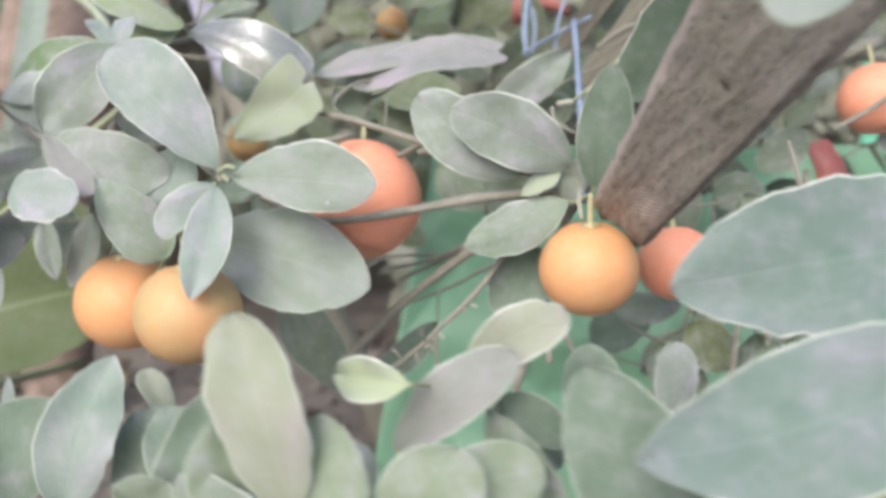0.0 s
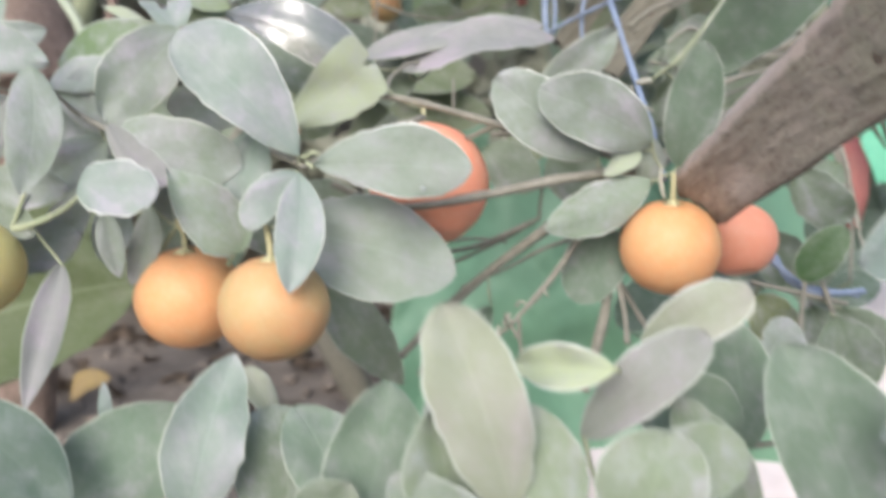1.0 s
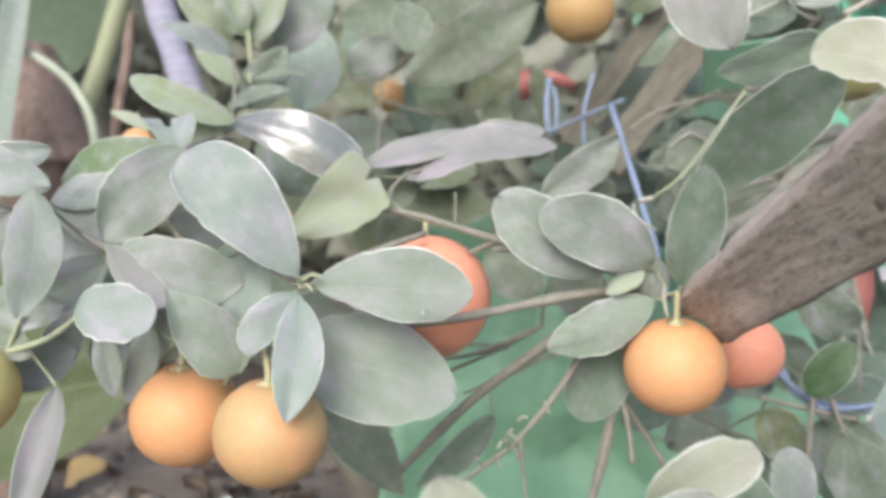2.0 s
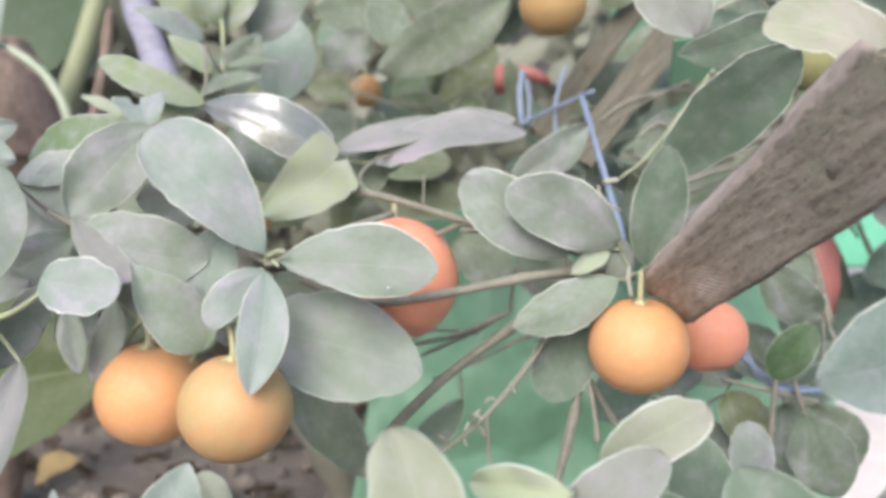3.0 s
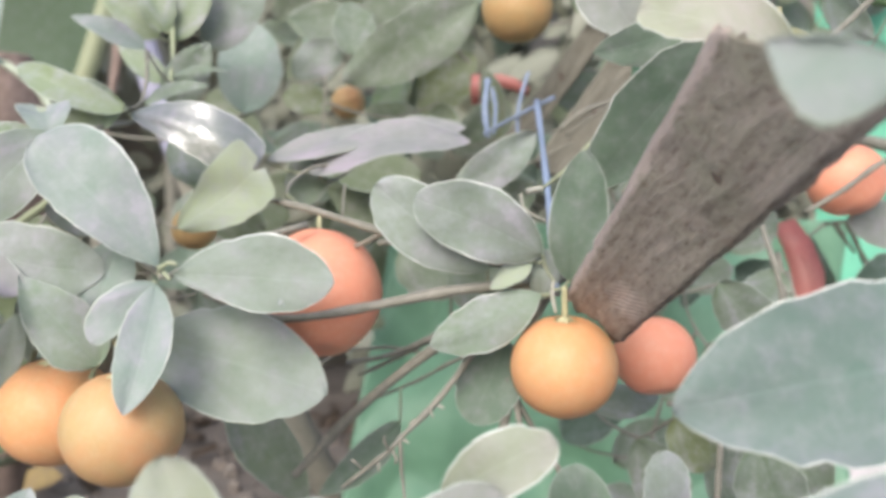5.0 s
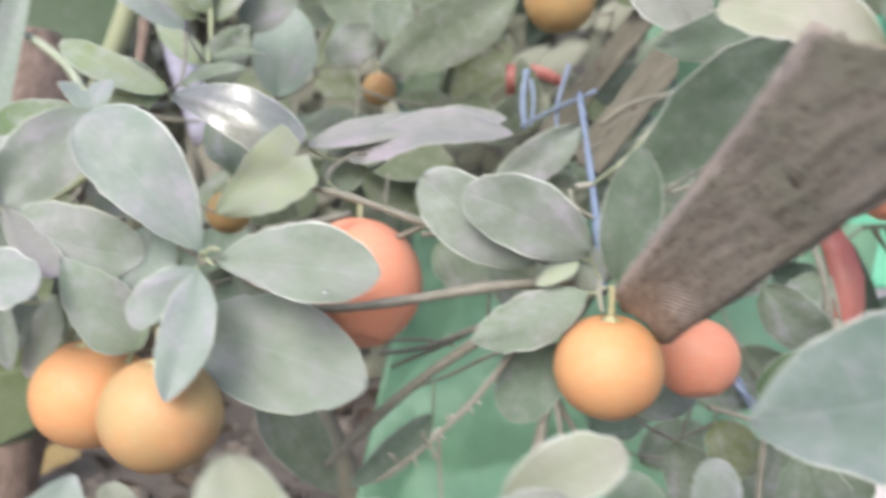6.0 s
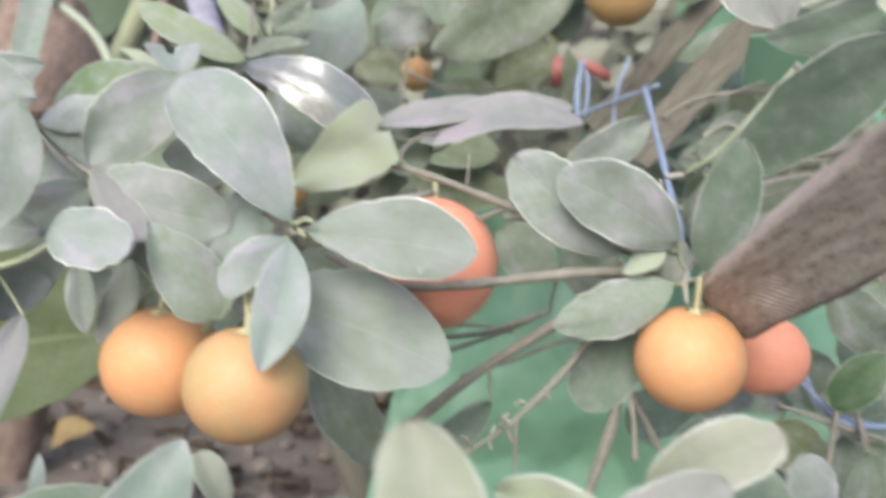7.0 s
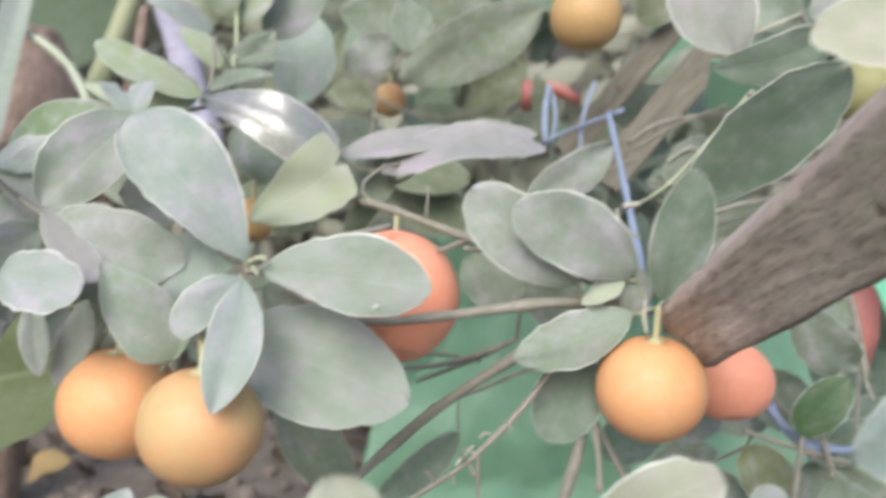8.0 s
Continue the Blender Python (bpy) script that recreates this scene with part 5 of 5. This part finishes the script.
def plank(name, corner, top, normal, width, depth, label, knot=None, flare=0.0, cut=0.0, skew=0.0, wood=OLD_WOOD):
    """A sawn stake from the corner of its foot to the same corner of its head, with broken ends."""
    corner, top = Vector(corner), Vector(top)
    length = (top - corner).length
    frame_of = basis(corner, top - corner, normal)
    nx, ny, nz = 26, 110, 8
    bm = bmesh.new()
    shell = {}
    for i in range(nx + 1):
        for j in range(ny + 1):
            for k in range(nz + 1):
                if i in (0, nx) or j in (0, ny) or k in (0, nz):
                    p = Vector((width * i / nx + flare * (i / nx - 0.5) * j / ny, length * j / ny, -depth * k / nz))
                    q = Vector((p.x * 90, p.y * 18, p.z * 90))
                    off = 0.0009 * noise.noise(q) + 0.0005 * noise.noise(q * 3.1)
                    edge = (i in (0, nx)) + (k in (0, nz))
                    chip = max(0.0, noise.noise(Vector((p.y * 75, p.z * 60, i * 0.7))) - 0.25) * 0.004 if i in (0, nx) else 0.0
                    p.x += (off * 1.6 + (chip if i == 0 else -chip) if i in (0, nx) else 0) - (0.0012 * (1 if i else -1) if edge == 2 else 0)
                    p.z += off * 1.5 - (0.0012 if edge == 2 and k == 0 else 0)
                    p.y *= 1 - cut / length * k / nz
                    p.y *= 1 + skew * i / nx
                    if j in (0, ny):
                        p.y += 0.0045 * noise.noise(Vector((p.x * 170, p.z * 200, j))) + 0.004 * noise.noise(Vector((p.x * 480, p.z * 600, j))) + 0.002 * noise.noise(Vector((p.x * 1300, p.z * 1300, j)))
                    if knot and k == 0:
                        r = Vector(((p.x - knot[0]) / 1.0, (p.y - knot[1]) / 1.5, 0)).length
                        p.z -= 0.0010 * max(0.0, 1 - r / 0.0040)
                    shell[i, j, k] = bm.verts.new(p)
    for i in range(nx):
        for j in range(ny):
            for k in (0, nz):
                bm.faces.new([shell[i + u, j + v, k] for u, v in ((0, 0), (1, 0), (1, 1), (0, 1))])
    for i in range(nx):
        for k in range(nz):
            for j in (0, ny):
                bm.faces.new([shell[i + u, j, k + v] for u, v in ((0, 0), (1, 0), (1, 1), (0, 1))])
    for j in range(ny):
        for k in range(nz):
            for i in (0, nx):
                bm.faces.new([shell[i, j + u, k + v] for u, v in ((0, 0), (1, 0), (1, 1), (0, 1))])
    bmesh.ops.recalc_face_normals(bm, faces=bm.faces)
    ob = thing(name, label, "wooden stake", (0, 0, 0), "stakes among the branches")
    ob.matrix_basis = frame_of
    part("shaft", bm, wood, ob)
    if knot:
        bm = bmesh.new()
        bmesh.ops.create_icosphere(bm, subdivisions=2, radius=0.0026, matrix=Matrix.Translation((knot[0], knot[1], -0.0005)) @ Matrix.Rotation(radians(-38), 4, "Z") @ Matrix.Diagonal((1.35, 0.75, 0.4, 1)))
        for v in bm.verts:
            v.co += v.normal * 0.0005 * noise.noise(v.co * 900)
        part("knot", bm, KNOT, ob, "dark round knot")
    return ob


plank("wooden_stake", (0.0645, 0.3578, 0.3703), (0.0709, 0.2068, 0.4432), (-0.70, -0.33, -0.64), 0.0305, 0.012,
      "weathered brown wooden stake with a knot, wedged among the branches", (0.0172, 0.1268), 0.0095, 0.022, 0.14)
plank("wooden_stake", (0.0751, 0.6276, 0.4572), (0.1491, 0.6049, 0.5594), (-0.3, -1, -0.2), 0.018, 0.012, "thin grey-brown stake standing behind the leaves", (0.008, 0.06), wood=BROWN_WOOD)
plank("wooden_stake", (0.0910, 0.5842, 0.4380), (0.1649, 0.5616, 0.5417), (-0.3, -1, -0.2), 0.024, 0.012, "brown stake tied with blue twine behind the leaves", (0.014, 0.05), wood=BROWN_WOOD)

# ---- blue twine ----
TWINE = plain_material("blue_twine", (0.19, 0.25, 0.36), (0.28, 0.33, 0.43), 300.0, 0.5, 0.4, 0.0005)
twine = thing("twine", "faded blue plastic twine tied round twigs and stakes", "twine", (0, 0, 0))
strand(twine, [(0.0611, 0.3537, 0.3716), (0.0643, 0.3777, 0.3898), (0.0700, 0.4242, 0.4206), (0.0771, 0.4918, 0.4668)], 0.0016)
strand(twine, [(0.0537, 0.5593, 0.4540), (0.0684, 0.5378, 0.4616), (0.0896, 0.5057, 0.4708)], 0.0011)
strand(twine, [(0.0736, 0.5359, 0.4395), (0.0728, 0.5375, 0.4653), (0.0797, 0.5383, 0.4910)], 0.0012)
strand(twine, [(0.0574, 0.5689, 0.4528), (0.0557, 0.5702, 0.4723), (0.0579, 0.5712, 0.4917)], 0.0022)
strand(twine, [(0.0613, 0.5685, 0.4548), (0.0627, 0.5694, 0.4723), (0.0605, 0.5705, 0.4859)], 0.0014)
strand(twine, [(0.1301, 0.3914, 0.3282), (0.1382, 0.3849, 0.3196), (0.1478, 0.3783, 0.3126), (0.1763, 0.3850, 0.3110)], 0.0016)
strand(twine, [(0.1324, 0.3913, 0.3296), (0.1413, 0.3853, 0.3153), (0.1736, 0.3852, 0.3094)], 0.0018)

# ---- green sheet, pots and the rest behind ----
GREEN = plain_material("green_plastic", (0.14, 0.275, 0.175), (0.175, 0.32, 0.21), 5.0, 0.5, 0.25, 0.003)
MINT = plain_material("mint_plastic", (0.145, 0.49, 0.31), (0.18, 0.53, 0.35), 12.0, 0.5, 0.3, 0.004)


def crease(p, seed):
    """Flat facets that meet in sharp folds."""
    total = 0.0
    for k in range(4):
        turn = seed * 1.3 + k * 1.05
        along = (p.x * math.cos(turn) + p.z * math.sin(turn)) * (5.0 + 2.2 * k) + k
        total += abs((along % 2.0) - 1.0) / (1 + 0.7 * k)
    return total


def sheet(name, corner, right, up, folds, material, label, category, seed):
    """A slack plastic sheet with creases and real thickness."""
    rng = random.Random(seed)
    corner, right, up = Vector(corner), Vector(right), Vector(up)
    normal = right.cross(up).normalized()
    nx, ny = 90, 70
    bm = bmesh.new()
    skins = []
    for lift in (0.0, -0.002):
        grid = []
        for j in range(ny + 1):
            line = []
            for i in range(nx + 1):
                p = corner + right * (i / nx) + up * (j / ny)
                q = Vector((p.x * 7 + seed, p.z * 5, 0))
                p = p + normal * (lift + folds * noise.noise(q) + folds * 0.8 * abs(noise.noise(q * 1.6)) + crease(p, seed) * folds * 0.5 + folds * 0.07 * abs(noise.noise(q * 6.3)))
                p += up * (0.04 * noise.noise(Vector((p.x * 9, seed, 0))) * (j / ny))
                line.append(bm.verts.new(p))
            grid.append(line)
        skins.append(grid)
    for grid in skins:
        for j in range(ny):
            for i in range(nx):
                bm.faces.new((grid[j][i], grid[j][i + 1], grid[j + 1][i + 1], grid[j + 1][i]))
    rim = [(0, i) for i in range(nx)] + [(j, nx) for j in range(ny)] + [(ny, i) for i in range(nx, 0, -1)] + [(j, 0) for j in range(ny, 0, -1)]
    for (a, b), (c, d) in zip(rim, rim[1:] + rim[:1]):
        bm.faces.new((skins[0][a][b], skins[0][c][d], skins[1][c][d], skins[1][a][b]))
    bmesh.ops.recalc_face_normals(bm, faces=bm.faces)
    return tagged(new(name, mesh_of(name, bm, [material])), label, category)


sheet("plastic_sheet", (-0.075, 0.86, 0.0), (0.47, -0.06, 0.0), (0.07, 0.06, 0.385), 0.05, GREEN, "slack green plastic sheet propped behind the tree", "plastic sheet", 3)
hung = sheet("plastic_sheet", (0.50, 0.98, 0.31), (0.54, -0.10, 0.0), (0.0, 0.02, 0.45), 0.012, MINT, "bright mint-green plastic sheet hung from a bamboo rail", "plastic sheet", 5)

sheet("plastic_sheet", (0.27, 1.04, 0.47), (0.19, -0.03, 0.0), (0.0, 0.02, 0.30), 0.015, GREEN, "green plastic sheet hung from the bamboo rail", "plastic sheet", 8)
sheet("plastic_scrap", (0.1326, 0.4976, 0.4760), (0.0467, -0.0022, 0.0080), (-0.0053, -0.0202, 0.0224), 0.006, GREEN, "torn scrap of green plastic caught among the twigs", "plastic scrap", 11)
BAMBOO = plain_material("bamboo", (0.42, 0.37, 0.20), (0.34, 0.31, 0.19), 30.0, 0.55, 0.3, 0.001)
rail = thing("bamboo_rail", "yellowish bamboo rail on two posts", "rail", (0, 0, 0))
part("post", tube([(0.33, 1.048, -0.05), (0.33, 1.048, 0.45), (0.33, 1.048, 0.84)], 0.011, 0.010, 10, 0.1), BAMBOO, rail)
part("post", tube([(1.06, 0.90, -0.05), (1.06, 0.90, 0.45), (1.06, 0.90, 0.84)], 0.011, 0.010, 10, 0.1), BAMBOO, rail)
part("crossbar", tube([(0.20, 1.052, 0.775), (0.62, 0.972, 0.77), (1.10, 0.88, 0.775)], 0.010, 0.010, 10, 0.1), BAMBOO, rail)

# pale paving beyond the soil
PAVING = plain_material("pale_concrete", (0.62, 0.57, 0.58), (0.70, 0.66, 0.66), 6.0, 0.85, 0.3, 0.003)
bm = bmesh.new()
bmesh.ops.create_cube(bm, size=1.0, matrix=Matrix.Translation((2.65, 2.52, 0.02)) @ Matrix.Diagonal((5.0, 3.6, 0.05, 1)))
bmesh.ops.bevel(bm, geom=bm.edges[:], offset=0.008, segments=2, affect="EDGES")
tagged(new("pavement", mesh_of("pavement", bm, [PAVING])), "pale pinkish concrete slab beside the bed", "pavement", "", "structure")
# added slab out of view, a reflector that fills the foliage from below
bm = bmesh.new()
bmesh.ops.create_cube(bm, size=1.0, matrix=Matrix.Translation((0.0, -1.3, 0.015)) @ Matrix.Diagonal((5.2, 3.2, 0.05, 1)))
bmesh.ops.bevel(bm, geom=bm.edges[:], offset=0.008, segments=2, affect="EDGES")
tagged(new("pavement", mesh_of("pavement", bm, [PAVING])), "unseen pale concrete slab added to bounce light up", "pavement", "", "structure")

# ---- broad-leaved plant ----
BROAD = leaf_material("leaf_broad", (0.075, 0.105, 0.036), 0.10, 0.6, (0.30, 0.32, 0.24), 0.25, 0.6)
DARK_BROAD = leaf_material("leaf_broad_shaded", (0.06, 0.105, 0.05), 0.2, 0.6, (0.22, 0.26, 0.21), 0.25)
TONES["broad"], TONES["darkbroad"] = BROAD, DARK_BROAD
STALK = plain_material("pale_stalk", (0.30, 0.32, 0.19), (0.25, 0.29, 0.18), 20.0, 0.5, 0.2, 0.001, (1, 1, 0.2))
RIMG = plain_material("pale_sheath", (0.34, 0.40, 0.29), (0.40, 0.44, 0.34), 40.0, 0.55, 0.2, 0.001)
FIBRE = plain_material("fibrous_trunk", (0.17, 0.13, 0.10), (0.38, 0.29, 0.25), 55.0, 0.95, 1.0, 0.006, (1, 1, 0.6))
broad_plant = thing("broadleaf_plant", "broad-leaved plant with a brown fibrous trunk and pale stalks", "plant", (-0.30, 0.62, 0))
broad_plant.location = (0, 0, 0)
c0 = Vector((-0.4796, 1.0467, 0.4803))
part("trunk", tube([(c0.x - 0.05, c0.y + 0.03, -0.03), (c0.x - 0.04, c0.y + 0.02, 0.12), (c0.x - 0.01, c0.y, c0.z - 0.10), (c0.x, c0.y, c0.z)], 0.03, 0.083, 24, 0.06), FIBRE, broad_plant, "brown fibrous trunk")
part("crown_base", tube([(c0.x, c0.y, c0.z - 0.031), (c0.x - 0.003, c0.y, c0.z + 0.033), (c0.x - 0.007, c0.y, c0.z + 0.074), (c0.x - 0.010, c0.y, c0.z + 0.109)], 0.0855, 0.043, 24, 0.06), FIBRE, broad_plant, "brown fibrous swollen top of the trunk")
part("sheath", tube([(-0.4557, 0.9532, 0.5792), (-0.4090, 0.9298, 0.5559), (-0.3791, 0.9247, 0.5290), (-0.3597, 0.9199, 0.4876), (-0.3615, 0.9334, 0.4333)], 0.0040, 0.0056, 10, 0.05), RIMG, broad_plant, "pale green curved sheath edge")
part("stalk", tube([(-0.4876, 1.1627, 0.3622), (-0.4495, 1.1676, 0.5175), (-0.4166, 1.1695, 0.6120), (-0.3735, 1.1726, 0.7482)], 0.0165, 0.0135, 12, 0.05), STALK, broad_plant, "thick yellow-green leaf stalk")
leaf(broad_plant, (-0.4012, 0.5809, 0.2434), (-0.2263, 0.5840, 0.2915), 0.108, (0.1, -0.9, 0.35), "broad", 0.04, 0.12, 0.5, 0.6)
leaf(broad_plant, (-0.4131, 0.6154, 0.2935), (-0.2592, 0.6289, 0.3302), 0.085, (0.1, -0.9, 0.3), "broad", 0.05, 0.10)
leaf(broad_plant, (-0.4523, 1.3772, 0.8562), (-0.8213, 1.4318, 0.5669), 0.35, (0.3, -0.9, 0.3), "darkbroad", 0.05, 0.05)
leaf(broad_plant, (-0.4811, 0.9163, 0.3702), (-0.4291, 0.9346, 0.6637), 0.0307, (0.15, -0.98, 0.1), "pale2", 0.02, 0.1, 0.15, 0.2, rim=0.2, side=0.0, sway=0.01)
part("dry_stalk", tube([(-0.4219, 1.3044, 0.6840), (-0.4290, 1.2966, 0.6081), (-0.4419, 1.2902, 0.5408), (-0.4621, 1.2750, 0.3891)], 0.0075, 0.0075, 10, 0.08), FIBRE, broad_plant, "thin dry brown stalk")
part("stalk", tube([(c0.x, c0.y, 0.10), (-0.4602, 0.6498, 0.1757), (-0.4260, 0.6204, 0.2138)], 0.006, 0.004, 8, 0.05), STALK, broad_plant)
part("stalk", tube([(c0.x, c0.y, 0.3), (-0.4836, 1.1047, 0.4363), (-0.4876, 1.1627, 0.3622)], 0.014, 0.0165, 8, 0.05), STALK, broad_plant)
part("stalk", tube([(-0.4811, 0.9163, 0.3702), (-0.4804, 0.9815, 0.3953), (c0.x, c0.y, 0.26)], 0.006, 0.008, 8, 0.05), STALK, broad_plant)

# lime-washed young trunk
WASH = plain_material("lime_washed_bark", (0.42, 0.43, 0.57), (0.27, 0.26, 0.29), 60.0, 0.9, 0.7, 0.003, (1, 1, 2.5))
sapling = thing("sapling", "slim young trunk painted with lavender-white limewash", "tree trunk", (0, 0, 0))
part("trunk", tube([(-0.2491, 0.9790, 0.4688), (-0.2261, 0.9821, 0.3975), (-0.1407, 0.9893, 0.1810), (-0.0759, 1.0181, 0.0319), (-0.06, 1.06, -0.03)], 0.0165, 0.022, 14, 0.12), BARKS["twig"], sapling, "bare grey-brown lower trunk")
part("painted_trunk", tube([(-0.3294, 0.9945, 0.7369), (-0.3051, 0.9858, 0.6409), (-0.2789, 0.9825, 0.5521), (-0.2466, 0.9783, 0.4623)], 0.016, 0.018, 14, 0.12), WASH, sapling, "lavender-white limewashed bark")


# ---- bits of red plastic, a fallen leaf ----
RED_PLASTIC = plain_material("red_plastic", (0.42, 0.14, 0.12), (0.40, 0.18, 0.15), 60.0, 0.45, 0.2, 0.001)


def band(points, width, lean, label):
    """A curved strip of plastic with thickness, broad side along lean."""
    pts, lean = [Vector(p) for p in points], Vector(lean).normalized()
    bm = bmesh.new()
    rows = []
    for i, p in enumerate(pts):
        way = (pts[min(i + 1, len(pts) - 1)] - pts[max(i - 1, 0)]).normalized()
        out_way = way.cross(lean).normalized() * 0.0008
        w = width / 2 * (0.75 + 0.25 * math.sin(math.pi * i / (len(pts) - 1)))
        rows.append([bm.verts.new(p + lean * a * w + out_way * s) for a, s in ((-1, 1), (0, 1.6), (1, 1), (1, -1), (-1, -1))])
    for a, c in zip(rows, rows[1:]):
        for k in range(5):
            bm.faces.new((a[k], a[(k + 1) % 5], c[(k + 1) % 5], c[k]))
    bm.faces.new(rows[0])
    bm.faces.new(rows[-1][::-1])
    bmesh.ops.recalc_face_normals(bm, faces=bm.faces)
    return tagged(new("ribbon", mesh_of("ribbon", bm, [RED_PLASTIC])), label, "ribbon")


band([(0.2474, 0.5431, 0.3954), (0.2538, 0.5364, 0.3801), (0.2577, 0.5298, 0.3613), (0.2589, 0.5285, 0.3422), (0.2584, 0.5323, 0.3204)], 0.020, (0.9, -0.1, 0.2), "curved strip of red plastic ribbon hanging among the twigs")
band([(0.0690, 0.6716, 0.5069), (0.0781, 0.6654, 0.5052), (0.0893, 0.6639, 0.5015), (0.1008, 0.6673, 0.4966)], 0.010, (0.1, -0.2, 1), "short red ribbon end tied behind the twine")
band([(0.0599, 0.6729, 0.5106), (0.0599, 0.6673, 0.5007), (0.0597, 0.6716, 0.4877)], 0.010, (1, -0.2, 0.1), "small red ribbon end beside the twine")
TONES["yellow"] = leaf_material("leaf_fallen_yellow", (0.36, 0.27, 0.11), 0.3, 0.7, (0.22, 0.17, 0.11), 1.5)
fallen = thing("fallen_leaf", "curled yellow leaf lying on the soil", "leaf", (0, 0, 0))
leaf(fallen, (-0.3784, 0.8421, 0.1248), (-0.3303, 0.8209, 0.1493), 0.030, (0.1, -0.7, 0.7), "yellow", 0.12, 0.15)

# ---- a drop of water on a leaf ----
WATER, nt, bsdf, out = nodes_of("water")
bsdf.inputs["Base Color"].default_value = (0.9, 0.95, 0.95, 1)
bsdf.inputs["Roughness"].default_value, bsdf.inputs["IOR"].default_value = 0.05, 1.33
bsdf.inputs["Transmission Weight"].default_value = 0.8
drop = bmesh.new()
bmesh.ops.create_uvsphere(drop, u_segments=20, v_segments=12, radius=0.0013)
for v in drop.verts:
    v.co.y *= 0.6
    v.co *= 1 + 0.08 * noise.noise(v.co * 900)
ob = tagged(new("water_drop", mesh_of("water_drop", drop, [WATER])), "small clear water drop clinging to a dusty leaf", "water drop")
ob.location = (-0.0459, 0.3245, 0.3728)

# ---- hedge far behind ----
rng = random.Random(5)
bm = bmesh.new()
for n in range(9000):
    c = Vector((rng.uniform(-1.7, 2.6), rng.uniform(1.25, 1.75), 0.15 + 1.55 * rng.random() ** 0.9))
    way = Vector((rng.uniform(-1, 1), rng.uniform(-0.5, 0.5), rng.uniform(-0.9, 0.6))).normalized()
    size = rng.uniform(0.05, 0.10)
    if c.x < -0.1:
        c.y += 0.3
    if c.x > 0.5:
        c.y += 2.4
    m = basis(c, way, (rng.uniform(-0.8, 0.8), -1, rng.uniform(-0.2, 1.0)))
    low = [bm.verts.new(m @ Vector((u * size, v * size, -0.12 * size * abs(u) * 4))) for u, v in ((0, 0), (0.24, 0.3), (0.24, 0.65), (0, 1), (-0.24, 0.65), (-0.24, 0.3))]
    mid = [bm.verts.new(m @ Vector((0, v * size, 0.02 * size))) for v in (0.33, 0.66)]
    for ring in ((low[0], low[1], mid[0]), (low[1], low[2], mid[1], mid[0]), (low[2], low[3], mid[1]), (low[3], low[4], mid[1]), (low[4], low[5], mid[0], mid[1]), (low[5], low[0], mid[0])):
        bm.faces.new(ring)
hm, nt, bsdf, out = nodes_of("hedge_leaves")
geo = nt.nodes.new("ShaderNodeNewGeometry")
ramp = nt.nodes.new("ShaderNodeValToRGB")
ramp.color_ramp.elements[0].color, ramp.color_ramp.elements[1].color = (0.17, 0.18, 0.13, 1), (0.25, 0.26, 0.20, 1)
nt.links.new(geo.outputs["Random Per Island"], ramp.inputs["Fac"])
nt.links.new(ramp.outputs["Color"], bsdf.inputs["Base Color"])
bsdf.inputs["Roughness"].default_value = 0.65
tagged(new("hedge", mesh_of("hedge", bm, [hm])), "dense grey-green hedge closing the view", "hedge", "", "stuff")
bm = bmesh.new()
for x in range(-8, 9):
    base = Vector((x * 0.21 + rng.uniform(-0.05, 0.05), 1.55 if x < 3 else 3.95, -0.03))
    stem = tube([base, base + Vector((rng.uniform(-0.05, 0.05), 0.0, 0.6)), base + Vector((rng.uniform(-0.1, 0.1), 0, 1.2))], 0.016, 0.006, 6)
    me = bpy.data.meshes.new("stem")
    stem.to_mesh(me)
    stem.free()
    bm.from_mesh(me)
    bpy.data.meshes.remove(me)
tagged(new("hedge_stems", mesh_of("hedge_stems", bm, [BARKS["twig"]])), "brown woody stems inside the hedge", "hedge", "", "stuff")
